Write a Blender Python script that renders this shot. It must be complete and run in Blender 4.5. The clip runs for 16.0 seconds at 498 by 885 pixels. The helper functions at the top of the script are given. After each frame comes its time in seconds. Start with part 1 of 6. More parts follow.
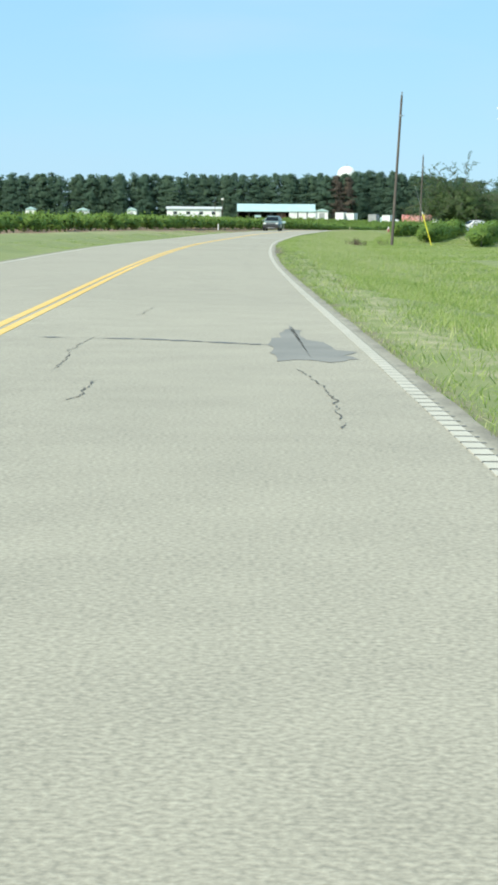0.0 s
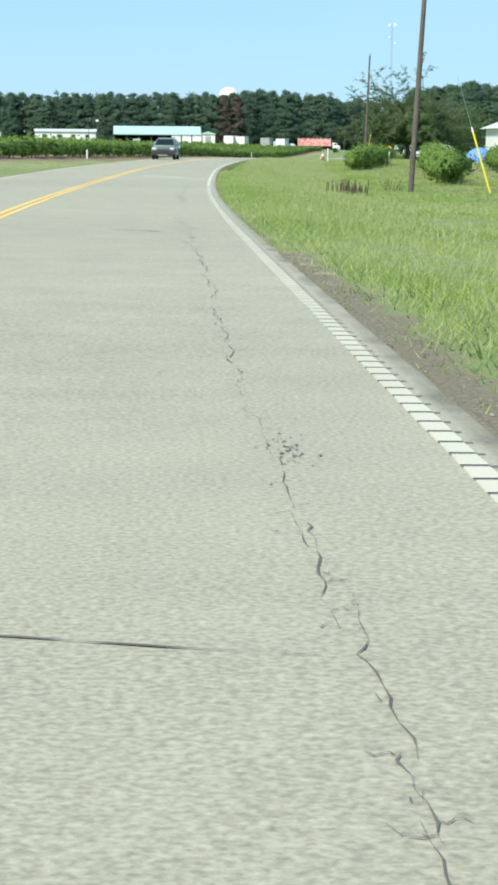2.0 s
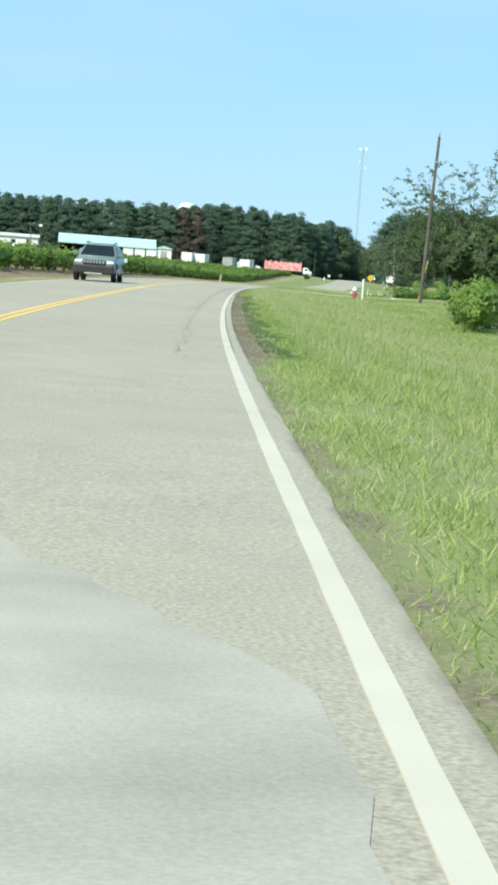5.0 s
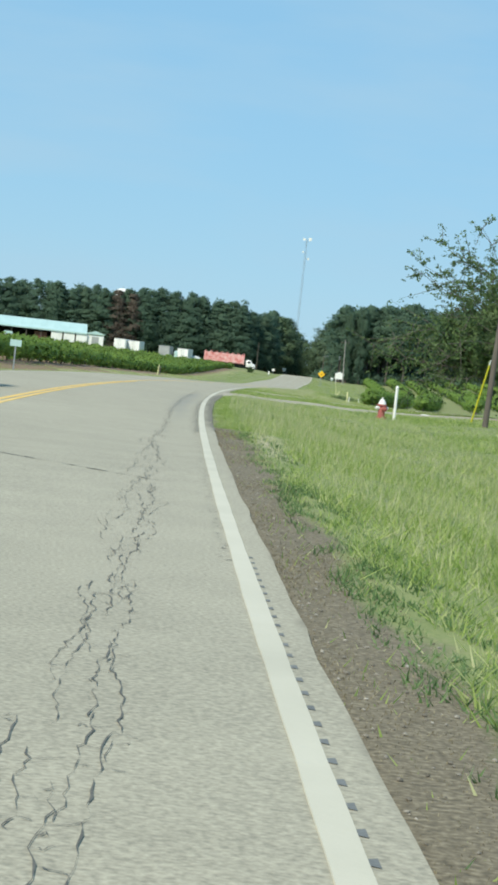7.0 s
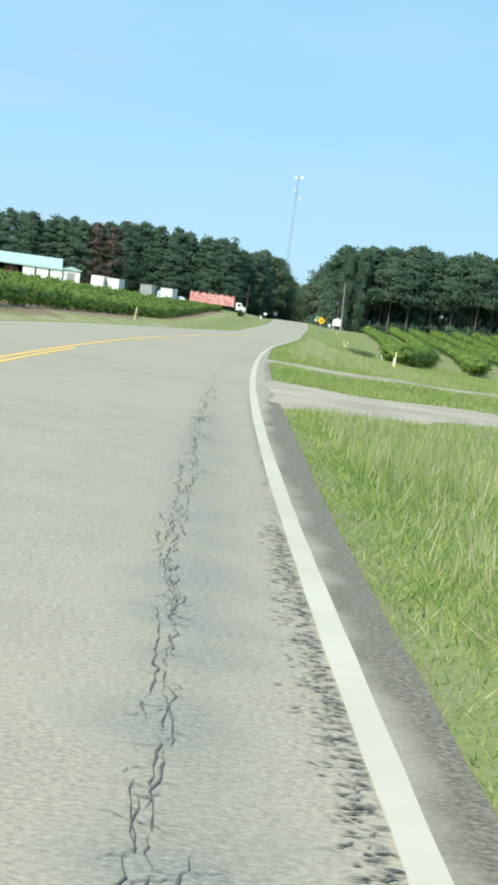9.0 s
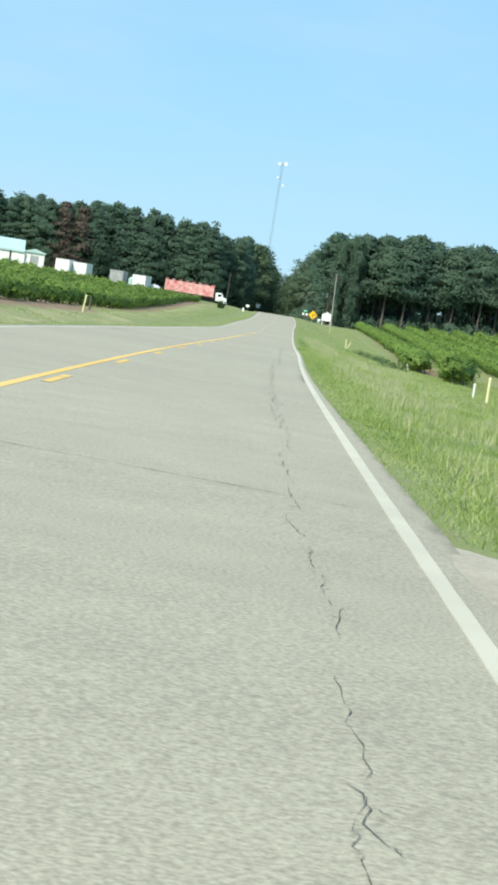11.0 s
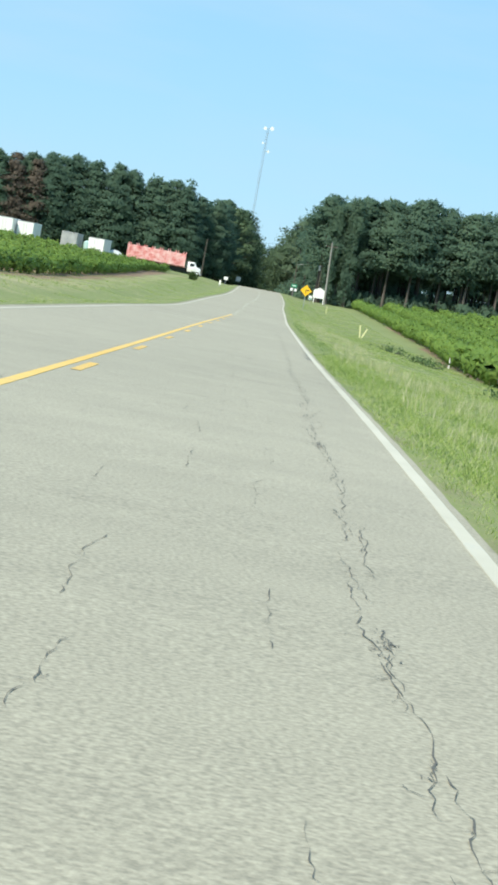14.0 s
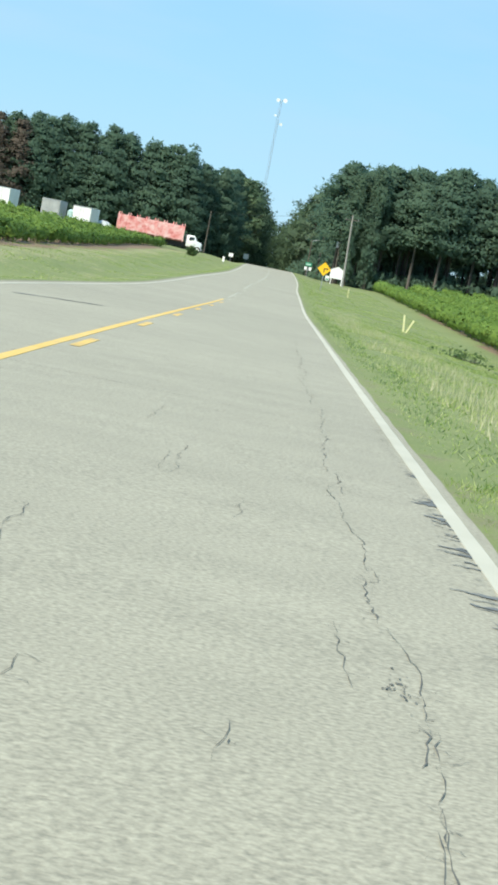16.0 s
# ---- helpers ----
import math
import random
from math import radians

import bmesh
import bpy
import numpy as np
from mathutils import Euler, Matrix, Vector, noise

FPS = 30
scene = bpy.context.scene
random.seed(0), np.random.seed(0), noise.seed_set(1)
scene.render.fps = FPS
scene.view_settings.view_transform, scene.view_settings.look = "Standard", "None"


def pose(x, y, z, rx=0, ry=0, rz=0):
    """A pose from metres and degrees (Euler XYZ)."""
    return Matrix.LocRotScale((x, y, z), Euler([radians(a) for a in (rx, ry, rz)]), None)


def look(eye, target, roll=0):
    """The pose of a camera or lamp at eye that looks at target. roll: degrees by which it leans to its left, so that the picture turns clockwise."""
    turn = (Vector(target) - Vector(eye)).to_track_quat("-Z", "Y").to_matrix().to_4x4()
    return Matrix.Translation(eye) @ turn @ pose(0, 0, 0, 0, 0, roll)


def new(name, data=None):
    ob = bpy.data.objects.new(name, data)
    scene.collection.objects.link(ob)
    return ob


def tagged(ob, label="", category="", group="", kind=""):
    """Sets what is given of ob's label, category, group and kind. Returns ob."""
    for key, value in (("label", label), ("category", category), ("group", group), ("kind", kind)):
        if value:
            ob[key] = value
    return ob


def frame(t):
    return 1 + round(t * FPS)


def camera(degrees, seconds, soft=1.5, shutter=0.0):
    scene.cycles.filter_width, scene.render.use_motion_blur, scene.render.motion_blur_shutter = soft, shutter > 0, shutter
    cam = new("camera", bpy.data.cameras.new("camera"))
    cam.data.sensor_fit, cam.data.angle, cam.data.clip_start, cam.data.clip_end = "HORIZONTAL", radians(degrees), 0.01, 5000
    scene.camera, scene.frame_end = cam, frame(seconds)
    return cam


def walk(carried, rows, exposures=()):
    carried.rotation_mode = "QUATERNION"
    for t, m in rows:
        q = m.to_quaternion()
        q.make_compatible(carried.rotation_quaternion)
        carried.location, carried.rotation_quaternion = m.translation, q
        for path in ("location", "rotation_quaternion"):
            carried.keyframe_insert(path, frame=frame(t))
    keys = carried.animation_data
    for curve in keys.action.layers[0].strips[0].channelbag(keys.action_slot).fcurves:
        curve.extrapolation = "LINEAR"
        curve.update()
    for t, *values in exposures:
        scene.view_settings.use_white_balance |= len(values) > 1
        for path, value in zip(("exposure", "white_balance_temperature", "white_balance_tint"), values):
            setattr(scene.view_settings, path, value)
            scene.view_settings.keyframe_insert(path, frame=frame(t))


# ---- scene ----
cam = camera(13.778, 16.0, soft=3.3)
# seconds, place, heading, tilt and lean in degrees
PATH = [
    (0, 0.355, -29.000, 1.115, 0.011, -6.086, 0.451),
    (0.5, 0.079, -11.000, 1.115, -1.384, -7.193, 0.539),
    (1, -0.188, 6.500, 1.118, -2.451, -7.015, 0.380),
    (1.5, -0.276, 24.000, 1.137, -2.907, -7.601, 0.514),
    (2, -0.194, 41.000, 1.167, -3.408, -8.131, 0.506),
    (2.5, -0.037, 53.700, 1.189, -3.505, -7.829, 0.439),
    (3, 0.177, 67.000, 1.195, -3.743, -7.560, 0.921),
    (3.5, 0.454, 79.211, 1.193, -4.254, -6.899, 1.770),
    (4, 0.873, 90.537, 1.188, -4.603, -6.162, 2.636),
    (4.5, 1.384, 101.850, 1.189, -4.844, -5.452, 3.504),
    (5, 1.967, 113.145, 1.200, -5.022, -4.761, 4.371),
    (5.5, 2.594, 124.419, 1.222, -5.183, -4.080, 5.233),
    (6, 3.241, 135.667, 1.247, -5.373, -3.401, 6.029),
    (6.5, 3.884, 146.886, 1.270, -5.636, -2.715, 6.107),
    (7, 4.557, 158.071, 1.287, -6.740, -2.079, 6.350),
    (7.5, 5.323, 169.215, 1.301, -7.797, -2.081, 6.295),
    (8, 6.178, 180.326, 1.320, -8.092, -2.606, 6.633),
    (8.5, 7.065, 191.422, 1.344, -7.833, -3.270, 7.129),
    (9, 8.041, 202.498, 1.368, -7.480, -3.603, 7.790),
    (9.5, 9.026, 213.571, 1.382, -7.526, -3.673, 8.534),
    (10, 10.119, 224.645, 1.383, -7.704, -3.710, 8.753),
    (10.5, 11.323, 235.719, 1.369, -7.958, -3.729, 8.924),
    (11, 12.625, 246.790, 1.345, -8.234, -3.743, 9.091),
    (11.5, 14.026, 257.857, 1.309, -8.475, -3.766, 9.258),
    (12, 15.522, 268.918, 1.262, -8.627, -3.811, 9.431),
    (12.5, 17.113, 279.972, 1.204, -8.633, -3.893, 9.669),
    (13, 18.704, 291.018, 1.134, -8.685, -4.022, 9.928),
    (13.5, 20.372, 302.017, 1.052, -8.810, -4.168, 10.140),
    (14, 22.059, 312.977, 0.961, -8.954, -4.311, 10.367),
    (14.5, 23.709, 323.944, 0.872, -9.125, -4.466, 10.689),
    (15, 25.432, 334.882, 0.789, -9.080, -4.636, 10.858),
    (15.5, 27.143, 345.809, 0.706, -8.951, -4.791, 11.010),
    (16, 28.893, 356.715, 0.620, -8.800, -4.888, 11.038),
]
import itertools

walk(cam, [(t, pose(x, y, z, 90 + b, 0, a) @ pose(0, 0, 0, 0, 0, c)) for t, x, y, z, a, b, c in PATH],
     exposures=[(0, 0.52, 6500, 4), (6, 0.55, 6500, 4), (6.8, 0.24, 6500, 4), (7.1, 0.22, 6500, 4), (7.5, 0.34, 6500, 4), (8.4, 0.4, 6500, 4), (9.2, 0.49, 6500, 4), (16, 0.5, 6500, 4)])

# ---- daylight ----
SUN_DIR = Vector((-0.46, -0.52, 0.72)).normalized()
world = bpy.data.worlds.new("sky")
scene.world = world
world.use_nodes = True
wn, wl = world.node_tree.nodes, world.node_tree.links
wn.clear()
sky = wn.new("ShaderNodeTexSky")
sky.sky_type, sky.sun_disc = "NISHITA", False
sky.sun_elevation = math.asin(SUN_DIR.z)
sky.sun_rotation = math.atan2(SUN_DIR.x, SUN_DIR.y)
sky.air_density, sky.dust_density, sky.ozone_density = 1.0, 0.15, 1.5
back = wn.new("ShaderNodeBackground")
back.inputs["Strength"].default_value = 0.13
wout = wn.new("ShaderNodeOutputWorld")
haze = wn.new("ShaderNodeMix")
haze.data_type = "RGBA"
haze.inputs["Factor"].default_value = 0.82
haze.inputs["B"].default_value = (1.72, 3.48, 5.3, 1)
wl.new(sky.outputs["Color"], haze.inputs["A"])
wisp_at = wn.new("ShaderNodeTexCoord")
stretch = wn.new("ShaderNodeMapping")
stretch.inputs["Scale"].default_value = (3.0, 3.0, 14.0)
wisp = wn.new("ShaderNodeTexNoise")
wisp.inputs["Scale"].default_value, wisp.inputs["Detail"].default_value = 2.2, 5
amount = wn.new("ShaderNodeMapRange")
amount.inputs["From Min"].default_value, amount.inputs["From Max"].default_value = 0.45, 0.75
amount.inputs["To Max"].default_value = 0.42
cloud = wn.new("ShaderNodeMix")
cloud.data_type = "RGBA"
cloud.inputs["B"].default_value = (3.0, 4.2, 5.3, 1)
wl.new(wisp_at.outputs["Generated"], stretch.inputs["Vector"])
wl.new(stretch.outputs["Vector"], wisp.inputs["Vector"])
wl.new(wisp.outputs["Fac"], amount.inputs["Value"])
wl.new(amount.outputs["Result"], cloud.inputs["Factor"])
wl.new(haze.outputs["Result"], cloud.inputs["A"])
wl.new(cloud.outputs["Result"], back.inputs["Color"])
wl.new(back.outputs["Background"], wout.inputs["Surface"])
sun_data = bpy.data.lights.new("sun", "SUN")
sun_data.energy, sun_data.angle, sun_data.color = 4.3, radians(8.0), (1.0, 0.92, 0.8)
sun = new("sun", sun_data)
sun.matrix_world = look(SUN_DIR * 50, (0, 0, 0))

rng = np.random.default_rng(7)


# ---- materials ----
def surface(name, colors, scale=3.0, rough=0.8, bump=0.0, metal=0.0, fine=25.0, island=0.0, leafy=0.0, objvar=0.0):
    """A procedural surface: colours mixed by broad and fine noise at real-world size; island or objvar vary it per piece."""
    m = bpy.data.materials.new(name)
    m.use_nodes = True
    n, l = m.node_tree.nodes, m.node_tree.links
    bsdf = n["Principled BSDF"]
    out = n["Material Output"]
    tc = n.new("ShaderNodeTexCoord")
    broad = n.new("ShaderNodeTexNoise")
    broad.inputs["Scale"].default_value = scale
    broad.inputs["Detail"].default_value = 5
    small = n.new("ShaderNodeTexNoise")
    small.inputs["Scale"].default_value = fine
    small.inputs["Detail"].default_value = 4
    for t in (broad, small):
        l.new(tc.outputs["Object"], t.inputs["Vector"])
    add = n.new("ShaderNodeMath")
    add.operation = "MULTIPLY_ADD"
    l.new(small.outputs["Fac"], add.inputs[0])
    add.inputs[1].default_value = 0.45
    half = n.new("ShaderNodeMath")
    half.operation = "MULTIPLY_ADD"
    half.inputs[1].default_value, half.inputs[2].default_value = 0.75, -0.1
    l.new(broad.outputs["Fac"], half.inputs[0])
    l.new(half.outputs[0], add.inputs[2])
    last = add.outputs[0]
    for amount, node, socket in ((island, "ShaderNodeNewGeometry", "Random Per Island"), (objvar, "ShaderNodeObjectInfo", "Random")):
        if amount:
            src = n.new(node)
            mad = n.new("ShaderNodeMath")
            mad.operation = "MULTIPLY_ADD"
            mad.inputs[1].default_value = amount
            l.new(src.outputs[socket], mad.inputs[0])
            shift = n.new("ShaderNodeMath")
            shift.operation = "SUBTRACT"
            shift.inputs[1].default_value = amount / 2
            l.new(last, shift.inputs[0])
            l.new(shift.outputs[0], mad.inputs[2])
            last = mad.outputs[0]
    ramp = n.new("ShaderNodeValToRGB")
    e = ramp.color_ramp.elements
    e[0].position, e[1].position = 0.25, 0.8
    e[0].color, e[1].color = (*colors[0], 1), (*colors[-1], 1)
    for k, c in enumerate(colors[1:-1]):
        e.new(0.25 + 0.55 * (k + 1) / (len(colors) - 1)).color = (*c, 1)
    l.new(last, ramp.inputs["Fac"])
    l.new(ramp.outputs["Color"], bsdf.inputs["Base Color"])
    bsdf.inputs["Roughness"].default_value = rough
    bsdf.inputs["Metallic"].default_value = metal
    if bump:
        b = n.new("ShaderNodeBump")
        b.inputs["Strength"].default_value = min(1.0, bump * 20)
        b.inputs["Distance"].default_value = bump
        l.new(small.outputs["Fac"], b.inputs["Height"])
        l.new(b.outputs["Normal"], bsdf.inputs["Normal"])
    if leafy:
        tr = n.new("ShaderNodeBsdfTranslucent")
        mix = n.new("ShaderNodeMixShader")
        mix.inputs["Fac"].default_value = leafy
        l.new(ramp.outputs["Color"], tr.inputs["Color"])
        l.new(bsdf.outputs[0], mix.inputs[1])
        l.new(tr.outputs[0], mix.inputs[2])
        l.new(mix.outputs[0], out.inputs["Surface"])
        bsdf.inputs["Specular IOR Level"].default_value = 0.25
    return m


def tint(m, value):
    """Set the gloss of a finished surface."""
    m.node_tree.nodes["Principled BSDF"].inputs["Specular IOR Level"].default_value = value
    return m


M_NEEDLE = surface("pine_needles", [(0.1, 0.17, 0.122), (0.122, 0.196, 0.135), (0.15, 0.228, 0.148)], 0.22, 0.9, island=0.12, leafy=0.58, objvar=0.35)
M_NEEDLE_DRY = surface("dry_needles", [(0.1, 0.086, 0.068), (0.128, 0.106, 0.084), (0.165, 0.132, 0.102)], 0.25, 0.85, island=0.4, leafy=0.4)
M_BROAD = surface("broad_leaves", [(0.075, 0.12, 0.05), (0.105, 0.165, 0.06), (0.15, 0.22, 0.08)], 0.6, 0.55, island=0.5, leafy=0.4)
M_WOODLEAF = surface("woodland_leaves", [(0.075, 0.12, 0.075), (0.1, 0.155, 0.085), (0.14, 0.2, 0.1)], 0.4, 0.6, island=0.4, leafy=0.4, objvar=0.3)
M_CROP = surface("vine_leaves", [(0.12, 0.2, 0.045), (0.18, 0.285, 0.06), (0.255, 0.365, 0.085)], 0.5, 0.55, island=0.35, leafy=0.42)
M_BLADE = surface("grass_blades", [(0.215, 0.305, 0.074), (0.315, 0.41, 0.103), (0.415, 0.488, 0.155), (0.54, 0.54, 0.29)], 0.12, 0.55, island=0.6, leafy=0.5, fine=1.1)
# darker copy of the bark: shade under the crowns put into its colour
M_BARKSHADE = surface("bark_with_painted_shade", [(0.03, 0.027, 0.024), (0.055, 0.05, 0.045), (0.085, 0.078, 0.07)], 2.0, 0.95, 0.02, objvar=0.3)
M_BARK = surface("bark", [(0.07, 0.06, 0.05), (0.13, 0.115, 0.1), (0.2, 0.185, 0.165)], 2.0, 0.9, 0.02, objvar=0.3)
M_POLE = surface("weathered_pole_wood", [(0.06, 0.05, 0.042), (0.11, 0.095, 0.08), (0.17, 0.15, 0.13)], 1.2, 0.9, 0.006, fine=60)
M_WHITE = surface("white_painted_metal", [(0.6, 0.6, 0.57), (0.76, 0.76, 0.74), (0.82, 0.82, 0.81)], 0.5, 0.5, 0.001)
M_SIDING = surface("white_siding", [(0.66, 0.66, 0.64), (0.78, 0.78, 0.76)], 0.4, 0.6, 0.001)
M_GREYBOX = surface("grey_weathered_panel", [(0.22, 0.23, 0.23), (0.33, 0.34, 0.34), (0.42, 0.43, 0.42)], 0.8, 0.6, 0.001)
M_ROOF = surface("pale_green_metal_roof", [(0.36, 0.52, 0.5), (0.46, 0.62, 0.6), (0.52, 0.66, 0.64)], 0.4, 0.4, 0.001, metal=0.15)
M_ROOFGREY = surface("light_shingle_roof", [(0.42, 0.44, 0.44), (0.56, 0.58, 0.57)], 0.8, 0.8, 0.004, fine=40)
M_DARK = surface("dark_interior_boards", [(0.02, 0.018, 0.016), (0.05, 0.042, 0.036)], 1.0, 0.9, 0.002)
M_BROWN = surface("brown_boards", [(0.1, 0.045, 0.03), (0.2, 0.09, 0.06)], 1.0, 0.85, 0.004)
M_REDCLOTH = surface("faded_red_panels", [(0.48, 0.07, 0.07), (0.74, 0.3, 0.28), (0.8, 0.52, 0.49), (0.82, 0.62, 0.59)], 1.3, 0.7, 0.003, fine=3.0)
M_HYDRANT = surface("red_hydrant_paint", [(0.3, 0.085, 0.075), (0.42, 0.13, 0.11)], 6.0, 0.5, 0.001)
M_STAKE = surface("pale_yellow_stake_paint", [(0.66, 0.62, 0.3), (0.76, 0.73, 0.45)], 3.0, 0.6)
M_GREYPOLE = surface("silvery_pole_wood", [(0.17, 0.165, 0.15), (0.26, 0.25, 0.23), (0.34, 0.33, 0.3)], 1.2, 0.9, 0.006, fine=60)
M_YELLOWPL = surface("yellow_plastic", [(0.62, 0.55, 0.03), (0.75, 0.68, 0.06)], 3.0, 0.45)
M_SIGNYEL = surface("yellow_sign_face", [(0.75, 0.42, 0.01), (0.85, 0.5, 0.02)], 3.0, 0.4)
M_GREEN = surface("green_sign_face", [(0.02, 0.22, 0.12), (0.04, 0.3, 0.17)], 3.0, 0.4)
M_BLACK = surface("black_rubber_and_plastic", [(0.012, 0.012, 0.012), (0.03, 0.03, 0.03)], 6.0, 0.6, 0.001)
M_TYRE = surface("tyre_rubber", [(0.018, 0.018, 0.018), (0.035, 0.034, 0.033)], 8.0, 0.85, 0.002)
M_STEEL = surface("galvanised_steel", [(0.3, 0.31, 0.32), (0.48, 0.49, 0.5)], 3.0, 0.45, 0.0005, metal=0.7)
M_CHROME = surface("chrome", [(0.6, 0.6, 0.6), (0.7, 0.7, 0.7)], 3.0, 0.15, metal=1.0)
M_JEEP = tint(surface("dark_teal_car_paint", [(0.12, 0.165, 0.155), (0.17, 0.225, 0.21)], 1.0, 0.3), 0.7)
M_SILVER = tint(surface("silver_car_paint", [(0.55, 0.54, 0.52), (0.66, 0.65, 0.62)], 1.0, 0.3, metal=0.2), 0.6)
M_BLUE = surface("blue_tarpaulin", [(0.08, 0.2, 0.55), (0.2, 0.35, 0.7)], 1.0, 0.6, 0.003)
M_GLASS = tint(surface("dark_glass", [(0.015, 0.02, 0.022), (0.03, 0.035, 0.038)], 1.0, 0.06), 0.8)
M_LAMP = surface("clear_lamp", [(0.7, 0.7, 0.68), (0.85, 0.85, 0.82)], 3.0, 0.15)
M_REDLAMP = surface("red_lamp", [(0.4, 0.02, 0.02), (0.55, 0.03, 0.03)], 3.0, 0.2)
M_CRACK = surface("open_crack", [(0.07, 0.068, 0.06), (0.15, 0.144, 0.125)], 3.0, 0.95)
M_TAR = surface("tar_seal", [(0.045, 0.045, 0.046), (0.09, 0.09, 0.09)], 2.0, 0.7)
M_PATCH = surface("asphalt_patch", [(0.1, 0.105, 0.105), (0.15, 0.155, 0.152), (0.2, 0.2, 0.195)], 1.0, 0.9, 0.004, fine=60)
M_PATCHMID = surface("grey_asphalt_patch", [(0.16, 0.156, 0.138), (0.215, 0.208, 0.182), (0.28, 0.268, 0.232)], 1.0, 0.9, 0.004, fine=60)
M_PATCHPALE = surface("pale_asphalt_patch", [(0.25, 0.237, 0.195), (0.35, 0.333, 0.275), (0.45, 0.43, 0.36)], 1.0, 0.9, 0.004, fine=60)
M_GRAVEL = surface("sandy_gravel", [(0.23, 0.2, 0.15), (0.35, 0.312, 0.245), (0.47, 0.43, 0.35)], 0.9, 0.95, 0.012, fine=22)
M_STONE = surface("verge_stones", [(0.13, 0.115, 0.09), (0.22, 0.2, 0.165), (0.34, 0.315, 0.27)], 3.0, 0.9, 0.004, island=0.6)
M_WEED = surface("verge_weeds", [(0.09, 0.155, 0.055), (0.135, 0.215, 0.08), (0.19, 0.275, 0.11)], 0.8, 0.6, island=0.6, leafy=0.35)
M_SEED = surface("pale_seed_stalks", [(0.36, 0.4, 0.18), (0.48, 0.49, 0.26), (0.58, 0.55, 0.36)], 0.5, 0.7, island=0.6, leafy=0.4)
M_STRAW = surface("dry_verge_grass", [(0.14, 0.115, 0.068), (0.24, 0.2, 0.12), (0.4, 0.35, 0.22)], 0.7, 0.85, island=0.7, leafy=0.3)
M_REED = surface("dead_reeds", [(0.05, 0.035, 0.022), (0.11, 0.08, 0.05)], 2.0, 0.9, island=0.5)


def mask_mix(name, base, layers, rough=0.95, bump=0.02, fine=30.0, speck=0.0):
    """A ground surface: base colours, over which layers (attribute, colours) lie where the mesh carries them, with ragged edges."""
    m = bpy.data.materials.new(name)
    m.use_nodes = True
    n, l = m.node_tree.nodes, m.node_tree.links
    bsdf = n["Principled BSDF"]
    tc = n.new("ShaderNodeTexCoord")

    def noise_of(scale, detail=6):
        t = n.new("ShaderNodeTexNoise")
        t.inputs["Scale"].default_value, t.inputs["Detail"].default_value = scale, detail
        l.new(tc.outputs["Object"], t.inputs["Vector"])
        return t.outputs["Fac"]

    def colour_of(colors, fac):
        r = n.new("ShaderNodeValToRGB")
        e = r.color_ramp.elements
        e[0].position, e[1].position = 0.3, 0.7
        e[0].color, e[1].color = (*colors[0], 1), (*colors[-1], 1)
        for k, c in enumerate(colors[1:-1]):
            e.new(0.3 + 0.4 * (k + 1) / (len(colors) - 1)).color = (*c, 1)
        l.new(fac, r.inputs["Fac"])
        return r.outputs["Color"]

    wide, mid, grain = noise_of(0.08), noise_of(1.3), noise_of(fine)
    mixfac = n.new("ShaderNodeMath")
    mixfac.operation = "MULTIPLY_ADD"
    mixfac.inputs[1].default_value = 0.5
    l.new(mid, mixfac.inputs[0])
    hw = n.new("ShaderNodeMath")
    hw.operation = "MULTIPLY"
    hw.inputs[1].default_value = 0.5
    l.new(wide, hw.inputs[0])
    l.new(hw.outputs[0], mixfac.inputs[2])
    mixed = mixfac.outputs[0]
    if speck:
        sp = n.new("ShaderNodeMix")
        sp.inputs["Factor"].default_value = speck
        l.new(mixed, sp.inputs["A"])
        l.new(grain, sp.inputs["B"])
        mixed = sp.outputs["Result"]
    last = colour_of(base, mixed)
    for attr, colors in layers:
        at = n.new("ShaderNodeAttribute")
        at.attribute_name = attr
        s = n.new("ShaderNodeMath")
        s.operation = "ADD"
        l.new(at.outputs["Fac"], s.inputs[0])
        l.new(mid, s.inputs[1])
        g = n.new("ShaderNodeMath")
        g.operation = "MULTIPLY_ADD"
        g.inputs[1].default_value = 0.5
        l.new(grain, g.inputs[0])
        l.new(s.outputs[0], g.inputs[2])
        step = n.new("ShaderNodeMapRange")
        step.inputs["From Min"].default_value, step.inputs["From Max"].default_value = 1.05, 1.4
        l.new(g.outputs[0], step.inputs["Value"])
        mx = n.new("ShaderNodeMix")
        mx.data_type = "RGBA"
        l.new(step.outputs["Result"], mx.inputs["Factor"])
        l.new(last, mx.inputs["A"])
        l.new(colour_of(colors, grain), mx.inputs["B"])
        last = mx.outputs["Result"]
    l.new(last, bsdf.inputs["Base Color"])
    bsdf.inputs["Roughness"].default_value = rough
    b = n.new("ShaderNodeBump")
    b.inputs["Strength"].default_value, b.inputs["Distance"].default_value = 0.5, bump
    l.new(grain, b.inputs["Height"])
    l.new(b.outputs["Normal"], bsdf.inputs["Normal"])
    return m


